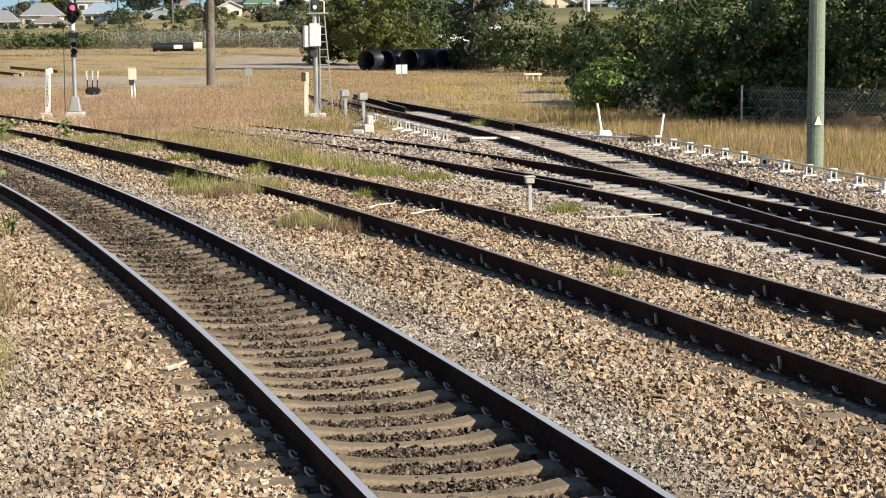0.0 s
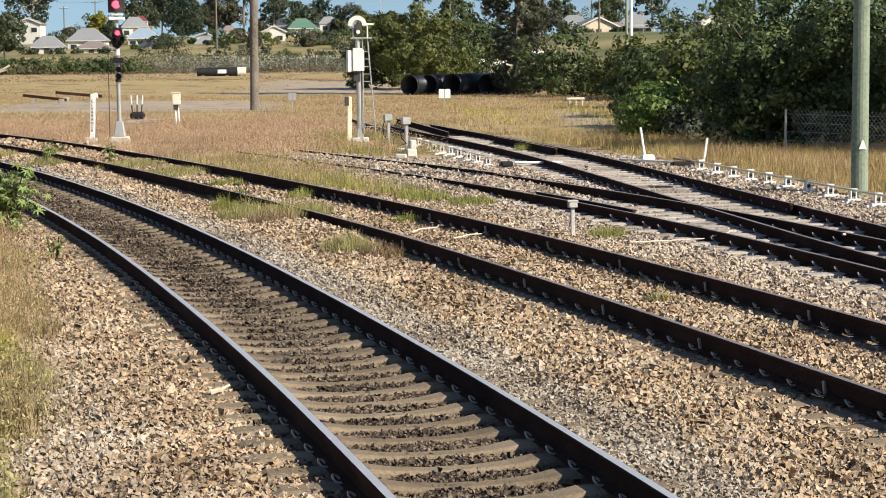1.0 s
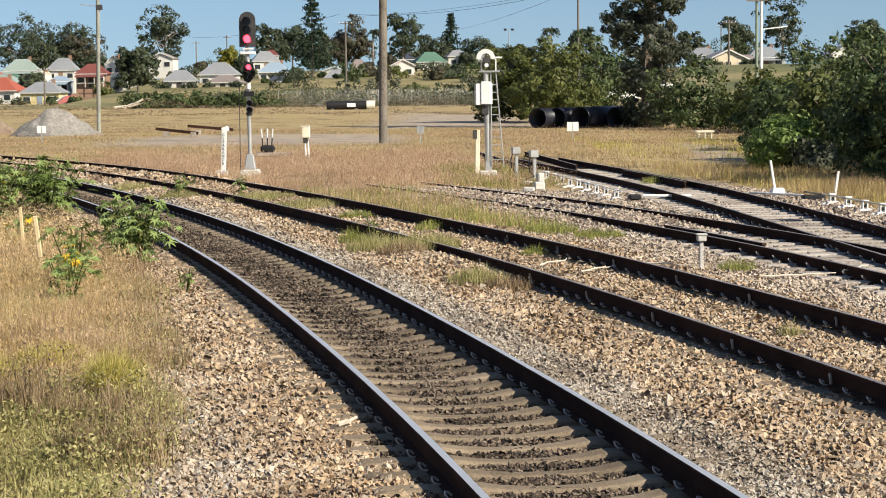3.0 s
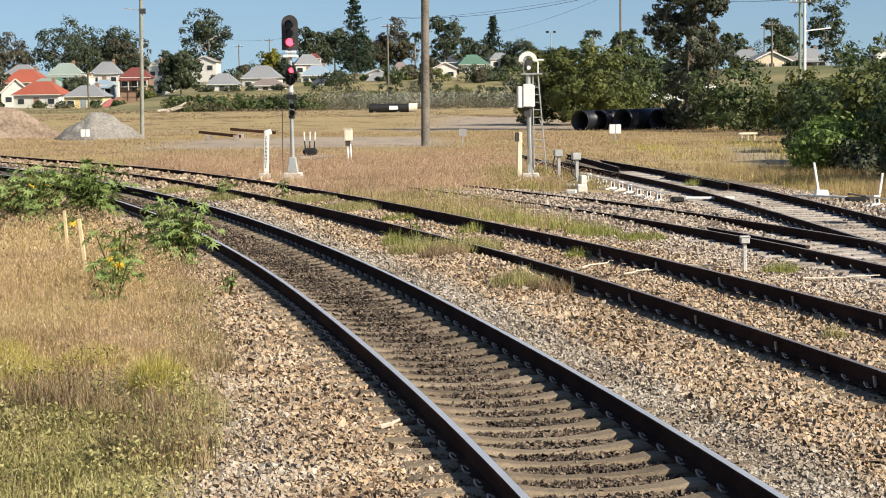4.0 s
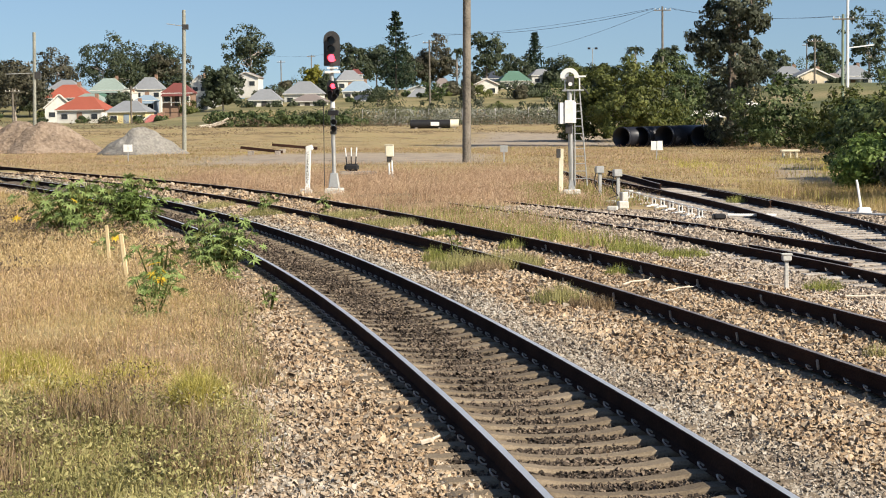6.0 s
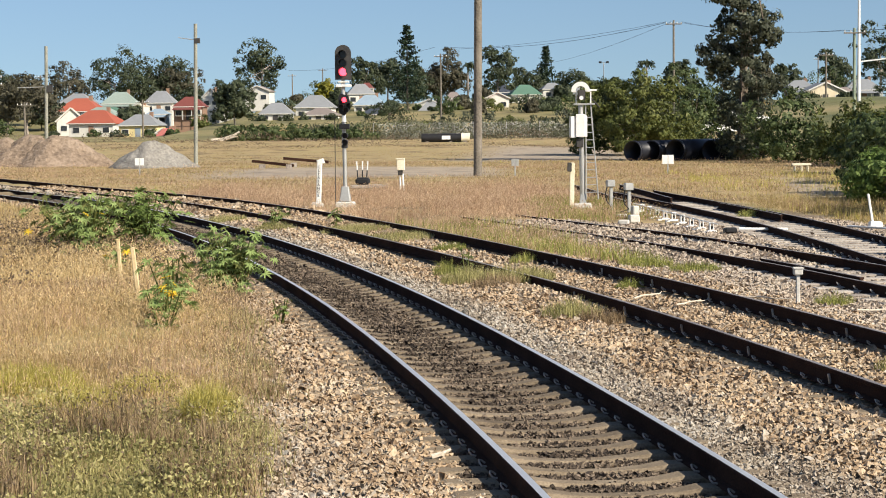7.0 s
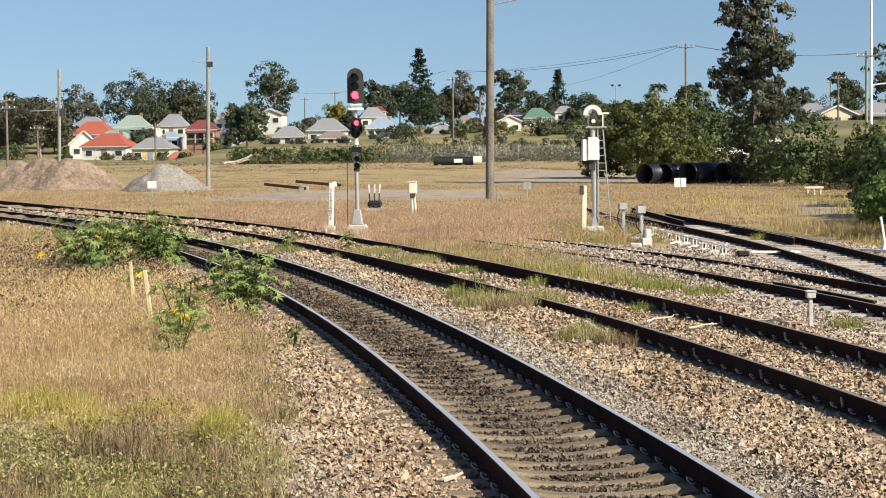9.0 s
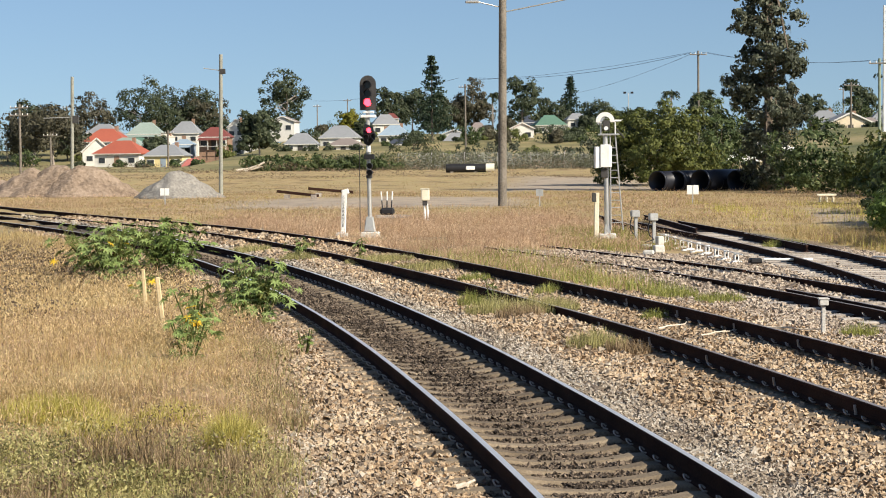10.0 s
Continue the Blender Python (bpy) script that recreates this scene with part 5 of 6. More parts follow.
# the far slope's scrub between and behind the houses
for i, (bx, by, bw, bh) in enumerate(((-79, 395, 5, 3), (-90, 372, 6, 3), (-48, 352, 5, 2.6), (-14, 345, 8, 3), (-5, 372, 7, 3.4), (3, 385, 7, 3.0), (12, 380, 8, 3.2), (20, 360, 9, 3.6), (26, 390, 8, 4), (-36, 395, 7, 4), (-52, 460, 9, 6), (-66, 470, 9, 7), (-105, 420, 12, 9), (-114, 430, 12, 8), (-33, 440, 8, 6), (-10, 440, 8, 7), (8, 470, 8, 6), (36, 330, 8, 5), (46, 330, 7, 3.5), (70, 380, 10, 7), (-125, 450, 14, 9), (66, 300, 7, 3))):
    rng = np.random.default_rng(900 + i)
    plant_thing("shrub", bx, by, float(ground_z(bx, by)), "dark green garden shrubs between the cottages", "shrub", blob_set(bw, bh, 6, rng, 0.0), 34, 34, 0.22, (LEAF_GUM, LEAF_DARK, LEAF_OLIVE)[i % 3], bh * 0.4, 0.12, BARK, 0.10 * bw + 0.2, group="hillside shrubs")

# each cottage's own shrubs
for i, (bx, by, bw, bh) in enumerate(gardens):
    rng = np.random.default_rng(1300 + i)
    for k in ((-0.42, 0.36) if i % 3 else (0.1,)):
        gx, gy, gw = bx + k * bw, by - 2.2 - 1.5 * rng.random(), bw * rng.uniform(0.26, 0.5)
        gh = bh * rng.uniform(0.8, 1.25)
        plant_thing("shrub", gx, gy, float(ground_z(gx, gy)), "garden shrub in front of a cottage", "shrub", blob_set(gw, gh, 5, rng, 0.0), 20, 22, 0.22, (LEAF_DARK, LEAF_GUM, LEAF_OLIVE, LEAF_GUM)[i % 4], gh * 0.4, 0.08, BARK, 0.10 * gw + 0.2, group="garden shrubs")

# the tall ragged tree beside the pipes, with the round bush behind
rng = np.random.default_rng(77)
blobs = [(0.55 * math.sin(1.9 * i) + (0.25 if i < 4 else 0.0), 0.5 * math.cos(2.3 * i), 0.9 + i * 0.92, (2.75 if i > 3 else 1.8) - 0.07 * i + 0.55 * math.sin(2.7 * i), 2.3 - 0.08 * i, 0.95) for i in range(17)]
plant_thing("tall_tree", 16.0, 114.5, 0.0, "tall ragged grey-green tree beside the pipes", "tree", blobs, 420, 70, 0.13, LEAF_GREY, 14.0, 0.30, BARK, 0.42, 0.8, 0.3, tips=9)
bushy(11.4, 134.0, 7.6, 5.6, LEAF_OLIVE, "rounded olive-green bush behind the pipes", 190, 85, 0.13, 0.0, 0.5)
bushy(19.9, 172.0, 5.4, 7.2, LEAF_DARK, "tall dark bush behind the ragged tree", 110, 60, 0.16, 0.0, 0.6)
bushy(8.6, 138.0, 4.2, 3.6, LEAF_OLIVE, "small olive-green bush behind the pipes", 80, 60, 0.12, 0.0, 0.4)

# the thicket along the fence, from the near end to the far end
for bx, by, bw, bh, mat, n in ((13.7, 50.2, 3.9, 3.3, LEAF_DARK, 520), (15.6, 48.6, 4.4, 4.3, LEAF_DARK, 640), (17.6, 46.0, 4.8, 4.9, LEAF_DARK, 640), (16.2, 58.0, 4.6, 4.1, LEAF_DARK, 520), (17.2, 53.5, 5.2, 4.9, LEAF_DARK, 520), (20.2, 50.5, 5.2, 5.4, LEAF_DARK, 420), (11.9, 56.4, 1.7, 1.7, LEAF_FRESH, 200), (12.7, 55.6, 1.3, 1.0, LEAF_GREY, 90), (14.9, 64.0, 4.2, 3.1, LEAF_OLIVE, 420), (18.0, 62.0, 5.2, 4.6, LEAF_DARK, 420), (16.5, 74.0, 4.6, 2.7, LEAF_DARK, 420), (19.2, 74.0, 5.4, 4.2, LEAF_OLIVE, 420), (18.5, 86.0, 4.8, 2.9, LEAF_DARK, 420), (22.0, 88.0, 5.4, 2.8, LEAF_DARK, 420), (20.4, 99.0, 5.2, 3.4, LEAF_OLIVE, 420), (21.5, 103.0, 5.8, 2.6, LEAF_DARK, 420), (17.9, 109.0, 4.6, 4.2, LEAF_DARK, 400), (22.8, 116.0, 6.0, 2.6, LEAF_OLIVE, 400), (25.8, 108.0, 6.0, 5.6, LEAF_DARK, 360)):
    far_leaf = 0.08 if by < 60 else 0.125
    word = {LEAF_DARK: "dense dark green bush along the fence", LEAF_OLIVE: "dense olive-green bush along the fence", LEAF_FRESH: "small bright green bush beside the thicket", LEAF_GREY: "small grey-green bush beside the thicket"}[mat]
    bushy(bx, by, bw, bh, mat, word, int(n * (0.42 if by < 60 else 0.3)), 58 if by < 60 else 44, far_leaf, 0.0, 0.36 if by < 60 else 0.44)

# hedge and scrub on the far side of the field
for i in range(9):
    bushy(-29.0 + 1.95 * i, 238.0 + 0.4 * (i % 3), 4.4, 2.0 + 0.12 * (i % 2), LEAF_DARK, "low dark hedge along the far edge of the field", 60, 30, 0.17, 0.0, 0.42)
for i in range(12):
    bushy(-7.0 + 4.2 * i, 258.0 + 3 * (i % 4), 5.0, 2.6 + 0.5 * (i % 3), (LEAF_OLIVE, LEAF_GUM, LEAF_GREY)[i % 3], "scrubby bush behind the far fence", 40, 34, 0.2, 0.0, 0.55)


# ---- fences ----
def mesh_fence(pts, h, gap, label, wires):
    s = thing("wire_fence", (0, 0, 0), label, "fence")
    a, b = Vector(pts[0]), Vector(pts[1])
    n = max(2, int((b - a).length / gap))
    for i in range(n + 1):
        q = a.lerp(b, i / n)
        z = float(ground_z(q.x, q.y))
        rodded("post", (q.x, q.y, z - 0.1), (q.x, q.y, z + h), 0.03, GALVANISED, s, sides=8)
    bm = bmesh.new()
    z = float(ground_z(a.x, a.y))
    L = (b - a).length
    for i in range(wires):
        zz = z + h * (i + 0.5) / wires
        rod(bm, (a.x, a.y, zz), (b.x, b.y, zz), 0.004, sides=3)
    step = 0.13
    for i in range(int(L / step)):
        u, v = i * step / L, min(1, (i * step + h) / L)
        for lo, hi in ((0.02, h), (h, 0.02)):
            p, q = a.lerp(b, u), a.lerp(b, v)
            rod(bm, (p.x, p.y, z + lo), (q.x, q.y, z + hi), 0.0028, sides=3)
    part("wire_mesh", bm, GALVANISED, s, "thin grey chain-link wire")
    return s


mesh_fence(((13.4, 47.6, 0), (17.2, 40.6, 0)), 1.1, 2.6, "grey chain-link fence in front of the bushes", 5)
mesh_fence(((-12, 247, 0), (30, 247, 0)), 2.2, 4.0, "grey wire fence along the far scrub", 3)


# ---- grass ----
def blades(name, x, y, h, w, mat, label, rng, lean=0.35, bent=True, base=None):
    """Grass: one blade at each (x, y), h high and w wide."""
    n = len(x)
    z = ground_z(x, y) - 0.01 if base is None else base
    a = rng.uniform(0, 2 * math.pi, n)
    ux, uy = np.cos(a) * w / 2, np.sin(a) * w / 2
    b = rng.uniform(0, 2 * math.pi, n)
    k = np.abs(rng.normal(0, lean, n))
    dx, dy = np.cos(b) * h * k, np.sin(b) * h * k
    root = np.stack([x, y, z], 1)
    side = np.stack([ux, uy, np.zeros(n)], 1)
    tip = root + np.stack([dx, dy, h / np.sqrt(1 + k * k)], 1)
    if bent:
        mid = root + np.stack([dx * 0.3, dy * 0.3, 0.55 * h / np.sqrt(1 + 0.1 * k * k)], 1)
        V = np.stack([root - side, root + side, mid + side * 0.8, mid - side * 0.8, tip + side * 0.15, tip - side * 0.15], 1).reshape(-1, 3)
        i = np.arange(n)[:, None] * 6
        F = np.concatenate([i + [0, 1, 2, 3], i + [3, 2, 4, 5]])
    else:
        V = np.stack([root - side, root + side, tip], 1).reshape(-1, 3)
        F = np.arange(3 * n).reshape(-1, 3)
    ob = bulk(name, V, F, mat)
    return tagged(ob, label, "grass", kind="stuff")


# trodden spots in front of the signals and posts
CLEARED = [(15.5, 91.0, 1.0), (-3.74, 58.9, 0.7), (-4.5, 59.0, 0.5), (3.3, 56.9, 0.6), (4.2, 54.0, 0.5), (4.1, 48.8, 0.7), (-3.9, 74.1, 0.9), (5.2, 49.0, 0.8)]


def spread_over(rng, n, x0, x1, y0, y1, weight, clump=0.0):
    """n random places in a box, kept by a weight from 0 to 1, gathered in tufts of a given radius."""
    x, y = rng.uniform(x0, x1, n), rng.uniform(y0, y1, n)
    if clump:
        m = max(1, n // 14)
        cx, cy = rng.uniform(x0, x1, m), rng.uniform(y0, y1, m)
        k = rng.integers(0, m, n)
        near = rng.random(n) < 0.75
        x = np.where(near, cx[k] + rng.normal(0, clump, n), x)
        y = np.where(near, cy[k] + rng.normal(0, clump, n), y)
    keep = rng.random(n) < weight(x, y)
    for cx, cy, r in CLEARED:
        keep &= ((x - cx) / r) ** 2 + ((y - cy + 0.8) / (r + 1.6)) ** 2 > 1
    return x[keep], y[keep]


def in_view(x, y, margin=1.2):
    return (x > -0.235 * y - margin) & (x < 0.40 * y + margin)


def seed_heads(name, x, y, lo, hi, size, mat, label, rng, aspect=0.17):
    """Loose plumes that float on the stems' tips: small slips at heights from lo to hi above the ground."""
    n = len(x)
    z = ground_z(x, y) + rng.uniform(lo, hi, n)
    V, F = leaf_cloud(np.stack([x, y, z], 1), 0.5 * size, 1, size, rng, -1.3, aspect)
    return tagged(bulk(name, V, F, mat), label, "grass", kind="stuff")


def scrub(name, rng, n, x0, x1, y0, y1, low, high, rough, size, mat, label, weight=None):
    """Low tangled growth: leaf slips heaped to an uneven height."""
    x, y = rng.uniform(x0, x1, n), rng.uniform(y0, y1, n)
    if weight is not None:
        keep = rng.random(n) < weight(x, y)
        x, y = x[keep], y[keep]
    top = low + (high - low) * smooth(wobble(x, y, rough, 4) + 0.4 * wobble(x, y, rough * 0.35, 8), -0.6, 0.7)
    z = ground_z(x, y) + top * rng.random(len(x)) ** 0.7
    V, F = leaf_cloud(np.stack([x, y, z], 1), size, 1, size, rng, 0.0, 0.5)
    return tagged(bulk(name, V, F, mat), label, "scrub", kind="stuff")


def build_grass():
    rng = np.random.default_rng(5)
    # the bank beside the main track
    tall = lambda x, y: bank(x, y) * in_view(x, y) * (0.55 + 0.45 * wobble(x, y, 0.9, 3)) * smooth(y + 0.4 * wobble(x, y, 0.8, 2), 15.4, 17.8)
    x, y = spread_over(rng, 150000, -10, 0, 12, 27, tall, 0.10)
    blades("dry_grass", x, y, rng.uniform(0.08, 0.30, len(x)) * (0.75 + 0.45 * wobble(x, y, 0.8, 7)) * smooth(left_edge(y) - x, -0.3, 0.7), rng.uniform(0.004, 0.009, len(x)), STRAW, "tall dry golden grass on the bank", rng, 1.1)
    x, y = spread_over(rng, 150000, -10, 0, 13, 28, lambda x, y: tall(x, y) * smooth(left_edge(y) - x, -0.1, 0.6) * smooth(y, 15.0, 17.5), 0.12)
    rosy = wobble(x, y, 1.3, 21) + 0.5 * wobble(x, y, 0.5, 5) + rng.normal(0, 0.2, len(x)) > 0.25
    for sel, mat, word in ((~rosy, SEED, "soft tan seed heads over the dry grass"), (rosy, PINK, "soft rosy seed heads over the dry grass")):
        seed_heads("seeding_grass", x[sel], y[sel], 0.02, 0.36, 0.024, mat, word, rng)
    x, y = spread_over(rng, 90000, -14, -2, 26, 46, lambda x, y: bank(x, y) * in_view(x, y), 0.2)
    seed_heads("seeding_grass", x, y, 0.02, 0.34, 0.034, SEED, "soft tan seed heads over the dry grass", rng)
    scrub("dead_weeds", rng, 24000, -12, -7, 33, 47, 0.12, 0.5, 1.6, 0.032, WEED_DARK, "dark olive-brown weeds beside the castor plants", lambda x, y: bank(x, y) * in_view(x, y) * smooth(wobble(x, y, 1.8, 3), -0.3, 0.3))
    scrub("dead_weeds", rng, 26000, -9.5, -2, 27, 40, 0.1, 0.42, 1.2, 0.028, WEED_DARK, "dull brown-green weeds behind the castor plants", lambda x, y: bank(x, y) * in_view(x, y) * smooth(wobble(x, y, 1.5, 12), 0.05, 0.45))
    x, y = spread_over(rng, 60000, -11, -1, 14, 30, lambda x, y: tall(x, y) * smooth(wobble(x, y, 1.1, 8), -0.2, 0.5), 0.12)
    blades("seeding_grass", x, y, rng.uniform(0.15, 0.36, len(x)), rng.uniform(0.003, 0.006, len(x)), PINK, "reddish seeding grass among the dry grass", rng, 0.5)
    x, y = spread_over(rng, 90000, -22, -2, 26, 62, lambda x, y: bank(x, y) * in_view(x, y), 0.15)
    blades("dry_grass", x, y, rng.uniform(0.08, 0.28, len(x)) * smooth(left_edge(y) - x, -0.4, 1.2), rng.uniform(0.009, 0.018, len(x)), STRAW, "tall dry golden grass on the bank", rng, 0.85)
    x, y = spread_over(rng, 60000, -20, -2, 27, 60, lambda x, y: bank(x, y) * in_view(x, y) * smooth(wobble(x, y, 1.6, 8), 0.0, 0.5), 0.2)
    blades("seeding_grass", x, y, rng.uniform(0.12, 0.32, len(x)), rng.uniform(0.007, 0.013, len(x)), WEED_BROWN, "reddish brown seeding grass among the dry grass", rng, 0.35)
    # low weeds at the near end of the bank and along the ballast's edge
    x, y = spread_over(rng, 40000, -6, 0, 11, 18, lambda x, y: bank(x, y) * in_view(x, y) * (1 - smooth(y, 16.0, 17.8)), 0.07)
    blades("green_weeds", x, y, rng.uniform(0.04, 0.17, len(x)), rng.uniform(0.005, 0.010, len(x)), WEED_OLIVE, "low grey-green weeds at the end of the bank", rng, 0.6)
    scrub("low_weeds", rng, 70000, -6, 0, 10.8, 18.2, 0.04, 0.26, 0.6, 0.018, WEED_OLIVE, "low tangled grey-green weeds at the end of the bank", lambda x, y: bank(x, y) * in_view(x, y) * (1 - smooth(y + 0.5 * wobble(x, y, 0.9, 2), 16.0, 17.6)))
    scrub("dead_weeds", rng, 24000, -6, 0, 11.5, 18.4, 0.08, 0.36, 0.5, 0.016, WEED_DARK, "dark purplish dead weeds among the green", lambda x, y: bank(x, y) * in_view(x, y) * smooth(wobble(x, y, 0.55, 14), -0.05, 0.35) * (1 - smooth(y, 16.6, 18.2)))
    x, y = spread_over(rng, 20000, -5, -1, 12.5, 17.0, lambda x, y: bank(x, y) * in_view(x, y) * smooth(wobble(x, y, 0.5, 4), 0.1, 0.5), 0.07)
    blades("dead_weeds", x, y, rng.uniform(0.12, 0.36, len(x)), rng.uniform(0.005, 0.010, len(x)), WEED_BROWN, "dark brown dead weeds", rng, 0.5)
    edge = lambda x, y: np.exp(-((x - left_edge(y) + 0.15) / 0.28) ** 2) * (0.5 + 0.5 * wobble(x, y, 0.6, 6)) * in_view(x, y)
    x, y = spread_over(rng, 120000, -8, 0, 14, 34, edge, 0.05)
    blades("dead_weeds", x, y, rng.uniform(0.06, 0.28, len(x)), rng.uniform(0.004, 0.008, len(x)), WEED_BROWN, "wispy dead weeds along the ballast edge", rng, 0.9)
    x, y = spread_over(rng, 50000, -8, 0, 14, 26, edge, 0.05)
    blades("green_weeds", x, y, rng.uniform(0.06, 0.25, len(x)), rng.uniform(0.004, 0.009, len(x)), WEED_OLIVE, "low green weeds along the ballast edge", rng, 0.6)
    scrub("dead_weeds", rng, 36000, -6, 0, 16.5, 27, 0.08, 0.44, 0.7, 0.013, WEED_BROWN, "tall wispy grey-brown weeds along the ballast edge", lambda x, y: np.exp(-((x - left_edge(y) + 0.3) / 0.3) ** 2) * smooth(wobble(x, y, 0.8, 10), -0.5, 0.3) * in_view(x, y))
    # the island between loop and siding
    isl = lambda x, y: grass_island(x, y) * (0.55 + 0.45 * wobble(x, y, 1.4, 2))
    x, y = spread_over(rng, 200000, -10, 8, 34, 76, lambda x, y: isl(x, y) * smooth(y, 34, 40), 0.2)
    seed_heads("seeding_grass", x, y, 0.02, 0.34, 0.036, PINK, "soft pink seed heads between the tracks", rng)
    x, y = spread_over(rng, 150000, -10, 8, 33, 74, isl, 0.14)
    blades("pink_grass", x, y, rng.uniform(0.14, 0.36, len(x)) * (0.45 + 0.55 * smooth(y, 34, 42)), rng.uniform(0.008, 0.016, len(x)), PINK, "pinkish seeding grass between the tracks", rng, 0.75, False)
    x, y = spread_over(rng, 110000, -7, 8, 33, 62, lambda x, y: isl(x, y) * np.maximum(smooth(x - SIDING.at(y) + 4.6, 0, 1.5) * (y < 47), smooth(x, 1.2, 2.8), 0.5 * smooth(wobble(x, y, 1.1, 6), 0.15, 0.5)), 0.14)
    blades("green_grass", x, y, rng.uniform(0.10, 0.30, len(x)), rng.uniform(0.007, 0.014, len(x)), GRASS_GREEN, "green grass at the edge of the island", rng, 0.5)
    # the field
    fld = lambda x, y: (1 - road(x, y)) * np.maximum.reduce([far_grass(x, y), smooth(y, 66, 70)]) * (1 - 0.85 * grass_island(x, y) * (y < 72)) * (x > LOOP.at(y) + 1.2) * in_view(x, y, 4)
    x, y = spread_over(rng, 120000, -30, 24, 56, 120, fld, 0.3)
    blades("field_grass", x, y, rng.uniform(0.04, 0.16, len(x)), rng.uniform(0.016, 0.034, len(x)), FIELD_STRAW, "dry golden grass of the open field", rng, 1.0, False)
    x, y = spread_over(rng, 60000, -28, 18, 56, 108, lambda x, y: fld(x, y) * smooth(wobble(x, y, 4.0, 9), -0.1, 0.4), 0.4)
    blades("pink_grass", x, y, rng.uniform(0.06, 0.20, len(x)), rng.uniform(0.016, 0.03, len(x)), PINK, "patches of pinkish grass in the field", rng, 0.8, False)
    x, y = spread_over(rng, 15000, -28, 18, 60, 118, lambda x, y: fld(x, y) * smooth(wobble(x, y, 5.0, 3), 0.1, 0.5), 0.5)
    blades("green_grass", x, y, rng.uniform(0.05, 0.16, len(x)), rng.uniform(0.018, 0.034, len(x)), GRASS_LIME, "patches of greener grass in the field", rng, 0.45, False)
    x, y = spread_over(rng, 60000, -28, 22, 56, 125, lambda x, y: fld(x, y) * smooth(wobble(x, y * 0.5, 3.0, 6), 0.0, 0.4), 0.5)
    blades("dead_weeds", x, y, rng.uniform(0.05, 0.2, len(x)), rng.uniform(0.016, 0.03, len(x)), WEED_BROWN, "brownish patches of dead grass in the field", rng, 0.5, False)
    scrub("dead_weeds", rng, 30000, -50, 22, 118, 228, 0.01, 0.10, 5.0, 0.05, WEED_BROWN, "brownish patches of dead grass in the far field", lambda x, y: (1 - road(x, y)) * smooth(wobble(x, y * 0.4, 6.0, 4), 0.0, 0.4))
    x, y = spread_over(rng, 60000, -28, 20, 56, 118, lambda x, y: fld(x, y) * (0.35 + 0.65 * smooth(wobble(x, y * 0.6, 4.0, 9), -0.2, 0.3)), 0.5)
    seed_heads("seeding_grass", x, y, 0.02, 0.22, 0.05, PINK, "soft rosy seed heads across the field", rng)
    # past the loop's far bend
    x, y = spread_over(rng, 40000, -34, -4, 58, 118, lambda x, y: np.abs(x - LOOP.at(y)) > 1.5, 0.3)
    x, y = x[(x < LOOP.at(y) - 1.3) & (x < MAIN.at(y) - 1.3)], y[(x < LOOP.at(y) - 1.3) & (x < MAIN.at(y) - 1.3)]
    blades("field_grass", x, y, rng.uniform(0.06, 0.2, len(x)), rng.uniform(0.016, 0.03, len(x)), FIELD_STRAW, "dry golden grass beyond the curve", rng, 0.9, False)
    # beside the branch, under the bushes
    x, y = spread_over(rng, 90000, 8.5, 20, 26, 60, lambda x, y: smooth(x - right_edge(y), -0.1, 0.4) * in_view(x, y, 2), 0.15)
    blades("field_grass", x, y, rng.uniform(0.12, 0.40, len(x)) * (0.35 + 0.65 * smooth(x - right_edge(y), 0, 0.9)), rng.uniform(0.008, 0.018, len(x)), FIELD_STRAW, "golden grass between branch line and thicket", rng, 0.7, False)
    x, y = spread_over(rng, 24000, 9, 18, 27, 90, lambda x, y: smooth(x - right_edge(y), 0.0, 0.5) * in_view(x, y, 2) * smooth(wobble(x, y, 1.7, 4), -0.05, 0.4), 0.2)
    blades("green_grass", x, y, rng.uniform(0.10, 0.34, len(x)), rng.uniform(0.009, 0.018, len(x)), GRASS_LIME, "yellow-green grass between branch line and thicket", rng, 0.5)
    x, y = spread_over(rng, 16000, 9, 18, 30, 58, lambda x, y: smooth(x - right_edge(y), -0.1, 0.4) * smooth(wobble(x, y, 1.5, 9), 0.0, 0.5), 0.2)
    blades("pink_grass", x, y, rng.uniform(0.15, 0.38, len(x)), rng.uniform(0.008, 0.016, len(x)), PINK, "pinkish grass between branch line and thicket", rng, 0.4)
    # the far field, its banks and reeds
    scrub("far_grass", rng, 44000, -62, 30, 116, 245, 0.01, 0.10, 5.0, 0.045, FIELD_STRAW, "dry grass across the far field", lambda x, y: (1 - road(x, y)) * in_view(x, y, 4))
    scrub("reeds", rng, 30000, -22, 34, 244, 258, 0.5, 2.6, 3.2, 0.14, SCRUB_GREY, "grey-green scrub along the far fence")
    scrub("reeds", rng, 14000, -30, 40, 258, 276, 0.2, 1.5, 4.0, 0.16, FIELD_STRAW, "tall yellowing grass behind the far fence")
    scrub("reeds", rng, 10000, -30, 44, 268, 300, 0.3, 1.8, 4.0, 0.2, LEAF_OLIVE, "rough green growth below the cottages", lambda x, y: smooth(wobble(x, y, 5, 3), -0.2, 0.4))
    scrub("dead_weeds", rng, 30000, -45, 16, 158, 172, 0.1, 0.62, 3.0, 0.06, WEED_DARK, "dark weeds along the edge of a low bank", lambda x, y: np.exp(-((y - 166 - 0.1 * x) / 1.2) ** 2))
    scrub("dead_weeds", rng, 22000, -62, 10, 204, 220, 0.2, 1.1, 4.0, 0.09, WEED_DARK, "dark weeds along the far bank", lambda x, y: np.exp(-((y - 211) / 2.0) ** 2))


build_grass()


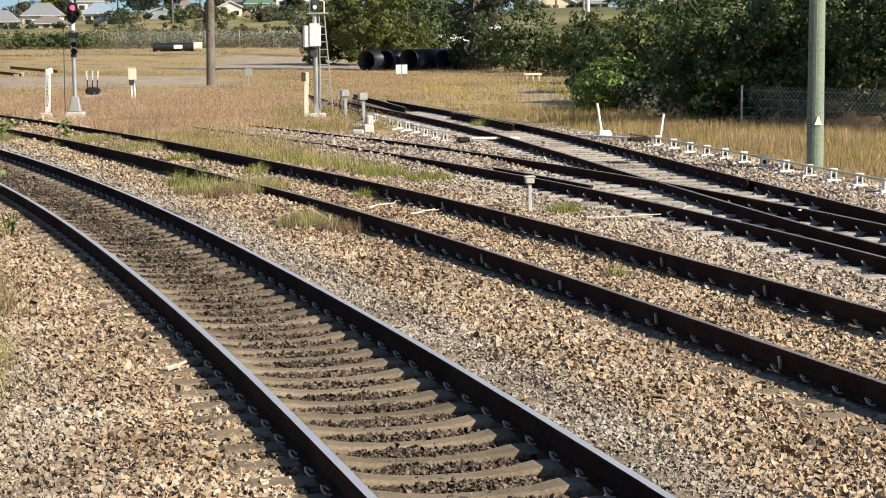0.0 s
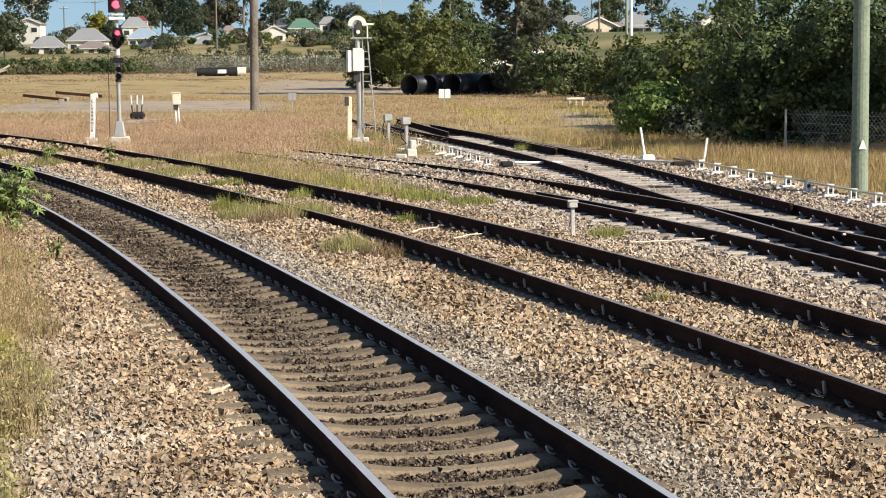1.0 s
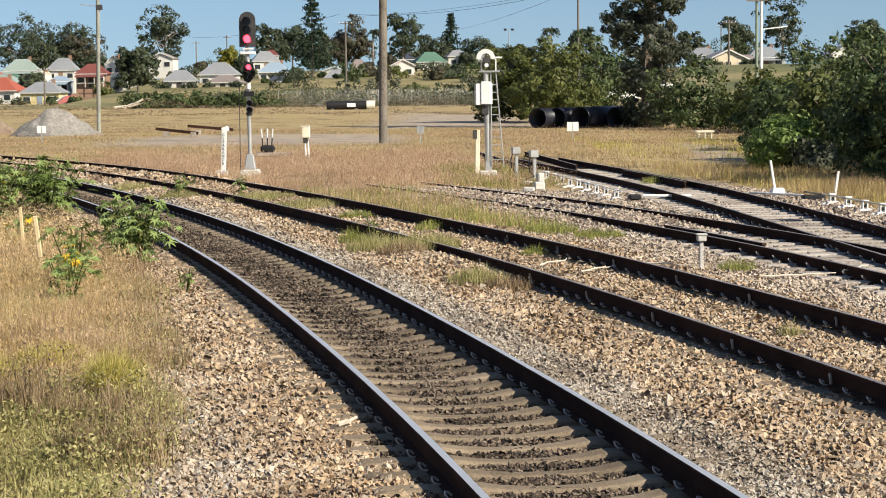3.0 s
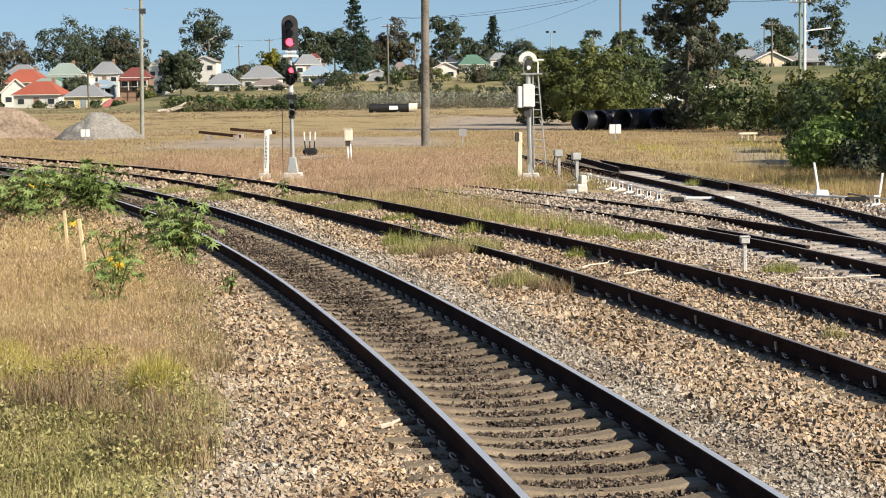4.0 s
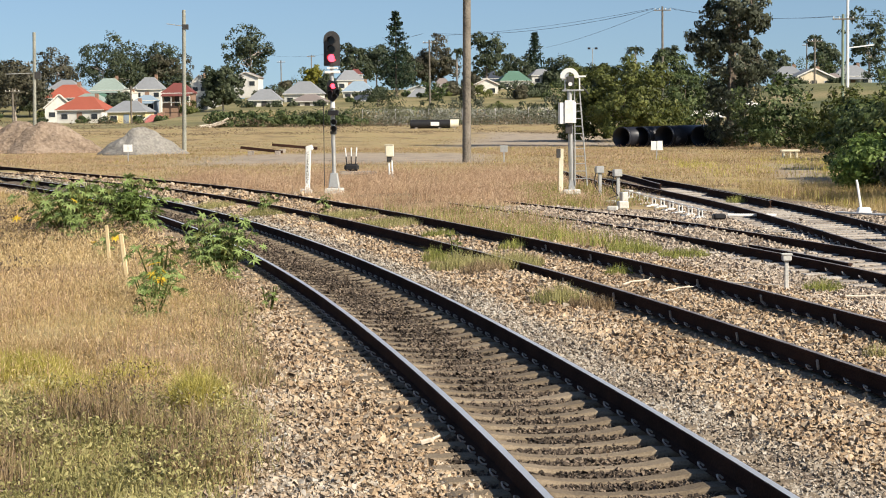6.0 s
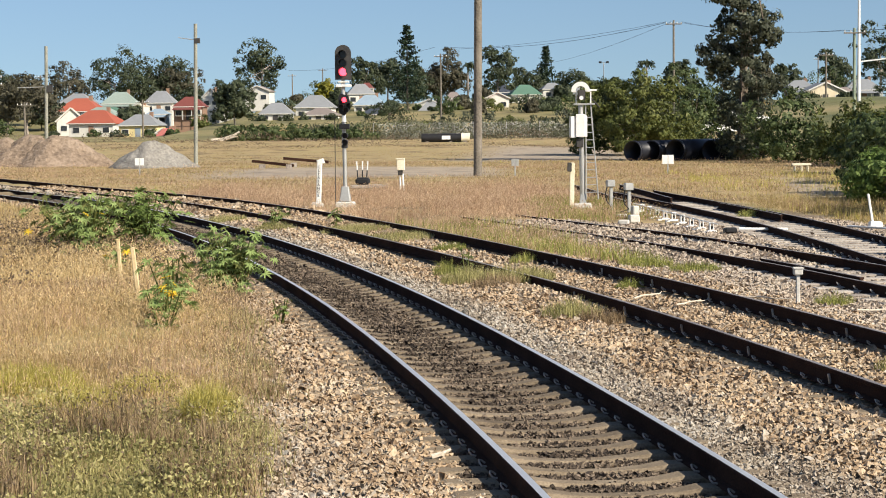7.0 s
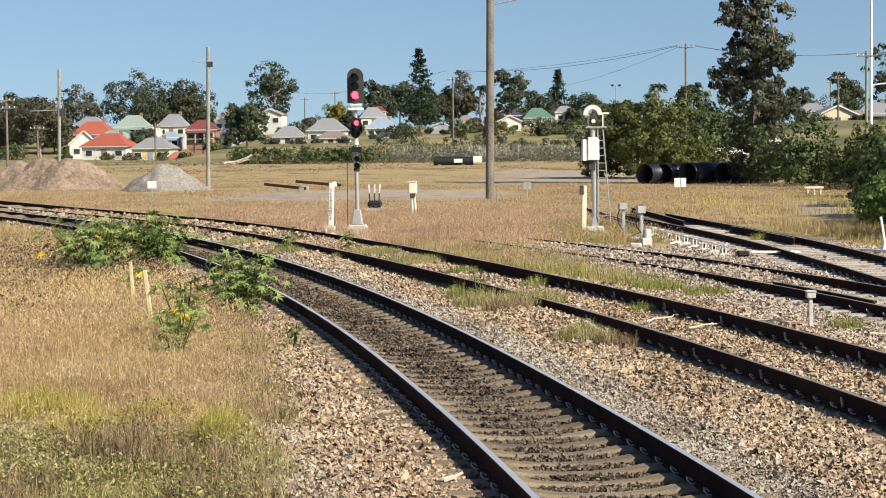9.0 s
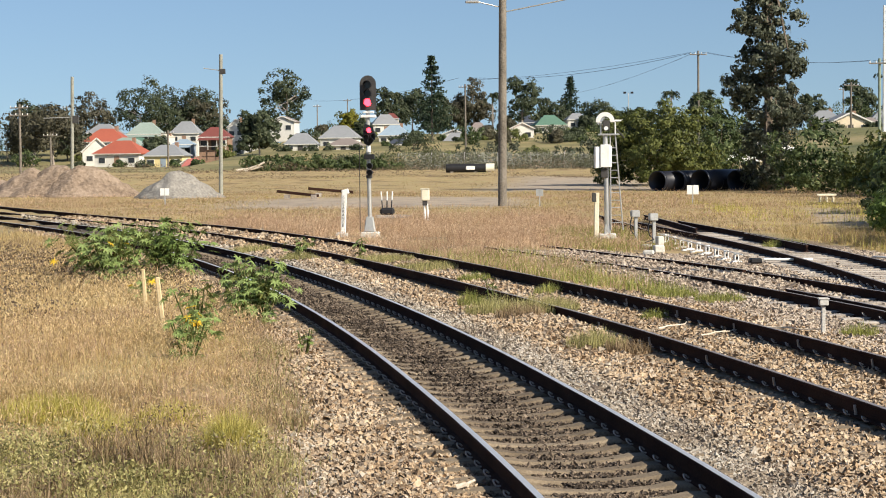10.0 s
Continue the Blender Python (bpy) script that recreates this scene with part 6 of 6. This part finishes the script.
def tuft(x, y, r, h, n, mat, label, w=0.006, name="grass_tuft"):
    rng = np.random.default_rng(int(abs(x) * 91 + y * 17))
    a, q = rng.uniform(0, 2 * math.pi, n), r * np.sqrt(rng.random(n))
    bx, by = x + q * np.cos(a), y + q * np.sin(a)
    hh = h * rng.uniform(0.45, 1.0, n) * (1 - 0.45 * q / r)
    return blades(name, bx, by, hh, rng.uniform(0.7, 1.4, n) * w, mat, label, rng, 0.45)


tuft(-2.20, 16.2, 0.24, 0.56, 2000, GRASS_LIME, "bright yellow-green grass tussock", 0.006)
tuft(-4.3, 18.8, 0.55, 0.38, 1800, GRASS_LIME, "bright yellow-green grass tussock", 0.006)
tuft(-3.1, 18.6, 0.35, 0.32, 900, GRASS_LIME, "bright yellow-green grass tussock", 0.006)
tuft(-3.6, 17.6, 0.4, 0.36, 1500, GRASS_LIME, "bright yellow-green grass tussock", 0.005)
for tx, ty, tr, th, mat, word in ((0.05, 31.0, 0.55, 0.40, WEED_OLIVE, "wispy grey-green weed between the tracks"), (0.72, 30.6, 0.55, 0.46, WEED_OLIVE, "wispy grey-green weed between the tracks"), (0.4, 30.0, 0.4, 0.3, WEED_BROWN, "dead brown weed between the tracks"), (1.0, 31.4, 0.40, 0.34, WEED_OLIVE, "wispy grey-green weed between the tracks"), (-0.35, 32.6, 0.28, 0.42, GRASS_GREEN, "green weed between the tracks"), (1.35, 25.7, 0.42, 0.36, WEED_OLIVE, "dry grey-green weed on the ballast"), (1.72, 25.2, 0.32, 0.32, WEED_BROWN, "small dead weed on the ballast"), (2.45, 29.6, 0.25, 0.24, GRASS_GREEN, "green grass between the rails"), (1.0, 34.9, 0.3, 0.28, GRASS_GREEN, "green grass between the rails"), (-0.4, 38.6, 0.35, 0.26, GRASS_GREEN, "green grass between the rails"), (-1.5, 41.8, 0.8, 0.25, WEED_OLIVE, "olive grass between the rails"), (-2.6, 44.4, 0.8, 0.25, WEED_OLIVE, "olive grass between the rails"), (5.05, 27.0, 0.28, 0.30, GRASS_GREEN, "green weed beside the stub post"), (3.85, 33.3, 0.45, 0.26, GRASS_GREEN, "green grass beside the siding"), (3.1, 34.3, 0.5, 0.34, GRASS_GREEN, "green grass beside the siding"), (-4.6, 46.0, 0.5, 0.3, WEED_OLIVE, "dry olive weed on the ballast"), (4.25, 19.8, 0.14, 0.25, WEED_OLIVE, "small weed between the rails"), (-6.3, 50, 0.6, 0.3, WEED_OLIVE, "dry olive weed on the ballast"), (7.6, 51.0, 0.6, 0.4, GRASS_GREEN, "green grass between the branch rails")):
    tuft(tx, ty, tr, th, int(420 * (tr / 0.3) ** 1.5), mat, word, 0.007)


# ---- castor plants on the bank ----
def palmate_leaf():
    """A castor leaf: seven pointed lobes, cupped, on a short stalk along +x."""
    bm = bmesh.new()
    c = bm.verts.new((0, 0, 0))
    rim = []
    for i in range(7):
        a = math.radians(-126 + 42 * i)
        k = 1.0 - 0.10 * abs(i - 3)
        for da, r, z in ((-13, 0.55, 0.03), (0, 1.0, -0.10), (13, 0.55, 0.03)):
            b = a + math.radians(da)
            rim.append(bm.verts.new((k * r * math.cos(b), k * r * math.sin(b), z)))
        if i < 6:
            b = a + math.radians(21)
            rim.append(bm.verts.new((0.30 * math.cos(b), 0.30 * math.sin(b), 0.0)))
    for u, v in zip(rim, rim[1:]):
        bm.faces.new((c, u, v))
    me = bpy.data.meshes.new("leaf")
    bm.to_mesh(me)
    bm.free()
    return me


def leaf_of(mat):
    me = palmate_leaf()
    me.materials.append(mat)
    return me


FRESH_LEAF, OLD_LEAF, YOUNG_LEAF = leaf_of(LEAF_FRESH), leaf_of(LEAF_SUN), leaf_of(LEAF_OLIVE)


def castor_plant(x, y, w, h, n, size, seed, yellow=0, low=0.35, label="leafy green castor plant on the grassy bank"):
    rnd = random.Random(seed)
    z0 = float(ground_z(x, y))
    s = thing("castor_plant", (x, y, z0), label, "plant", group="castor plants")
    bm = bmesh.new()
    stems = []
    for i in range(max(3, n // 7)):
        a, q = rnd.uniform(0, 2 * math.pi), rnd.uniform(0, 0.42) * w
        top = Vector((q * math.cos(a), q * math.sin(a) * 0.8, h * rnd.uniform(0.6, 0.95)))
        rod(bm, (0.15 * top.x, 0.15 * top.y, -0.05), top, 0.014, 0.007, 6)
        stems.append(top)
    part("stem", bm, LEAF_OLIVE, s)
    for i in range(n):
        t = rnd.choice(stems)
        a = rnd.uniform(0, 2 * math.pi)
        f = rnd.uniform(low, 1.05)
        q = rnd.uniform(0.05, 0.30) * w
        px, py, pz = t.x * f + q * math.cos(a), t.y * f + q * math.sin(a), t.z * f + rnd.uniform(-0.06, 0.10)
        mesh = OLD_LEAF if i < yellow else (YOUNG_LEAF if rnd.random() < 0.2 else FRESH_LEAF)
        ob = new("leaf", mesh)
        ob.parent = s
        k = size * rnd.uniform(0.65, 1.2)
        ob.matrix_basis = pose(px, py, max(pz, 0.06), rnd.uniform(-30, 30), rnd.uniform(5, 50), math.degrees(a)) @ Matrix.Diagonal((k, k, k, 1))
    return s


castor_plant(-7.5, 38.0, 2.3, 1.28, 400, 0.155, 1, 4, 0.12)
castor_plant(-6.5, 38.8, 2.0, 1.2, 300, 0.155, 6, 0, 0.12)
castor_plant(-3.62, 29.2, 1.35, 0.98, 290, 0.13, 2, 0, 0.12)
castor_plant(-3.95, 25.8, 0.8, 0.85, 70, 0.12, 9, 1, 0.3)
castor_plant(-3.72, 23.5, 0.66, 0.55, 70, 0.11, 3, 0, 0.1)
castor_plant(-3.80, 24.3, 0.4, 0.66, 16, 0.12, 13, 8, 0.6, "yellowing castor plant on the grassy bank")
castor_plant(-6.05, 33.2, 0.7, 0.5, 22, 0.13, 4, 2, 0.4)
castor_plant(-2.45, 25.0, 0.35, 0.36, 12, 0.09, 5)
castor_plant(-4.7, 46.4, 0.9, 0.62, 26, 0.14, 7, 0, 0.2, "small green castor seedling between the tracks")
castor_plant(-3.1, 45.0, 0.6, 0.62, 16, 0.13, 8, 0, 0.2, "small green castor seedling between the tracks")
castor_plant(-0.05, 33.0, 0.4, 0.5, 12, 0.09, 11, 0, 0.2, "small green castor seedling between the tracks")


# ---- ballast ----
def stones(rng, x, y, z, size, small):
    """Angular stones: ridged wedges or caps with pushed corners, scaled and turned at random."""
    n = len(x)
    if small:  # far stones: a crooked four-sided cap
        base = np.array([(-0.6, -0.6, -0.4), (0.6, -0.6, -0.4), (0.6, 0.6, -0.4), (-0.6, 0.6, -0.4), (0, 0, 0.36)])
        cap = np.array([(0, 1, 4), (1, 2, 4), (2, 3, 4), (3, 0, 4)])
    else:
        base = np.array([(-0.6, -0.5, -0.45), (0.6, -0.5, -0.45), (0.6, 0.5, -0.45), (-0.6, 0.5, -0.45), (-0.3, 0.0, 0.42), (0.3, 0.0, 0.42)])
        cap = np.array([(0, 1, 5), (0, 5, 4), (2, 3, 4), (2, 4, 5), (1, 2, 5), (3, 0, 4)])
    m = len(base)
    P = base + rng.uniform(-0.18, 0.18, (n, m, 3))
    P = P * (size[:, None, None] * rng.uniform(0.6, 1.3, (n, 1, 3)))
    q = rng.normal(0, 1, (n, 4)) * np.array([1.0, 0.45, 0.45, 1.0])
    q /= np.linalg.norm(q, axis=1)[:, None]
    w, a, b, c = q.T
    R = np.stack([1 - 2 * (b * b + c * c), 2 * (a * b - c * w), 2 * (a * c + b * w), 2 * (a * b + c * w), 1 - 2 * (a * a + c * c), 2 * (b * c - a * w), 2 * (a * c - b * w), 2 * (b * c + a * w), 1 - 2 * (a * a + b * b)], 1).reshape(n, 3, 3)
    P = np.einsum("nij,nkj->nki", R, P) + np.stack([x, y, z], 1)[:, None, :]
    F = (np.arange(n)[:, None, None] * m + cap).reshape(-1, cap.shape[1])
    return P.reshape(-1, 3), F, m


def across(course, x, y, y0):
    """Offset from a course's centre line, and the distance along it from y0."""
    yy = np.linspace(y0, 90, 3000)
    xx = course.at(yy)
    s = np.concatenate([[0], np.cumsum(np.hypot(np.diff(xx), np.diff(yy)))])
    h = np.arctan2(-course.slope(y), 1.0)
    d = (x - course.at(y)) * np.cos(h)
    return d, np.interp(y - d * np.sin(h), yy, s)


def build_ballast():
    rng = np.random.default_rng(11)
    made = []
    for y0, y1, per, lo, hi in ((9.4, 15, 1850, 0.022, 0.040), (15, 20, 1450, 0.025, 0.044), (20, 34, 1050, 0.027, 0.046), (34, 52, 400, 0.033, 0.056), (52, 76, 140, 0.055, 0.09)):
        xa, xb = min(-9.0, float(MAIN.at(y1)) - 3), min(12.0, 0.42 * y1 + 1) if y0 < 50 else 9.0
        n = int((xb - xa) * (y1 - y0) * per)
        x, y = rng.uniform(xa, xb, n), rng.uniform(y0, y1, n)
        ok = in_view(x, y, 0.6) & (rng.random(n) > bank(x, y)) & (rng.random(n) > grass_island(x, y)) & (x < right_edge(y)) & ((y < 50) | (np.minimum(np.abs(x - MAIN.at(y)), np.abs(x - LOOP.at(y))) < 2.0))
        x, y = x[ok], y[ok]
        # crushed finer in the grey shoulder and between the main rails, coarse and brown elsewhere
        off = x - MAIN.at(y)
        fine = np.maximum(np.exp(-(((off - 1.2) / 0.5) ** 4)), np.exp(-((off / 0.95) ** 6))) * (y < 52)
        few = rng.random(len(x)) < 0.62 + 0.38 * fine
        x, y, fine = x[few], y[few], fine[few]
        size = rng.uniform(lo, hi, len(x)) * np.where(rng.random(len(x)) < 0.07, 1.4, 1.0) * (1 - 0.26 * fine)
        z = ground_z(x, y) + size * rng.uniform(-0.35, 0.55, len(x))
        dark = np.zeros(len(x), bool)
        grey = np.zeros(len(x))
        keep = np.ones(len(x), bool)
        pale = np.zeros(len(x), bool)
        for c, start, step, bury in ((MAIN, MAIN_FIRST, PITCH, 0.03), (LOOP, LOOP_FIRST, PITCH, 0.72), (SIDING, 8, 0.65, 0.25), (BRANCH, 27, 0.65, 0.25)):
            d, s = across(c, x, y, start)
            on_rail = np.abs(np.abs(d) - GAUGE / 2) < 0.085
            m = np.mod(s + step / 2, step) - step / 2
            on_sleeper = (np.abs(m) < 0.125) & (np.abs(d) < 1.28) & (rng.random(len(x)) > (np.where((d < -0.85) & (c is LOOP), 0.35, bury) if c is not MAIN else np.where(d > 0.84, 1.0, np.where(d < -0.9, 0.96, 0.14 + 0.2 * smooth(y, 13, 26)))))
            keep &= ~(on_rail | on_sleeper)
            if c is MAIN:
                fill = -0.036 + 0.014 * smooth(y, 14, 23)
                z = np.where(np.abs(d) < 1.3, np.where(d > 0.84, 0.0, np.where(d < -0.84, -0.004, fill)) + size * rng.uniform(-0.1, 0.4, len(x)), z)
            if c is MAIN:
                dark = np.abs(d) < 0.95 + 0.15 * wobble(x, y, 0.7, 1)
                grey = 0.95 * np.exp(-(((d - 1.2 - 0.1 * wobble(x, y, 1.5, 2)) / 0.46) ** 4)) + 0.45 * smooth(-d, 1.4, 2.4) * smooth(20 - y, 0, 5)
            if c is SIDING:
                pale = rng.random(len(x)) < smooth(d, -3.2, -1.6) * smooth(y, 13, 19)
        grey = grey + np.where(rng.random(len(x)) < 0.35, 0.6, 0.0)
        for sel, tag in ((keep & ~dark & ~pale, 0), (keep & dark, 1), (keep & pale, 4)):
            tag = tag + (2 if y0 >= 20 and tag < 4 else 0)
            made.append((tag, x[sel], y[sel], z[sel], size[sel], np.clip(grey[sel], 0, 1)))
    for tag, mat, label in ((0, STONE, "loose brown and grey crushed stone ballast"), (1, STONE_DARK, "dark stained ballast between the main rails"), (2, STONE, "finer brown ballast farther along the tracks"), (3, STONE_DARK, "dark stained ballast along the main curve"), (4, STONE_PALE, "pale pinkish grey ballast round the sidings")):
        x, y, z, size, grey = (np.concatenate([m[k] for m in made if m[0] == tag]) for k in range(1, 6))
        V, F, corners = stones(rng, x, y, z, size, tag > 1)
        ob = bulk("ballast", V, F, mat, None, [("grey", np.repeat(grey, corners))])
        tagged(ob, label, "ballast", kind="stuff")


build_ballast()
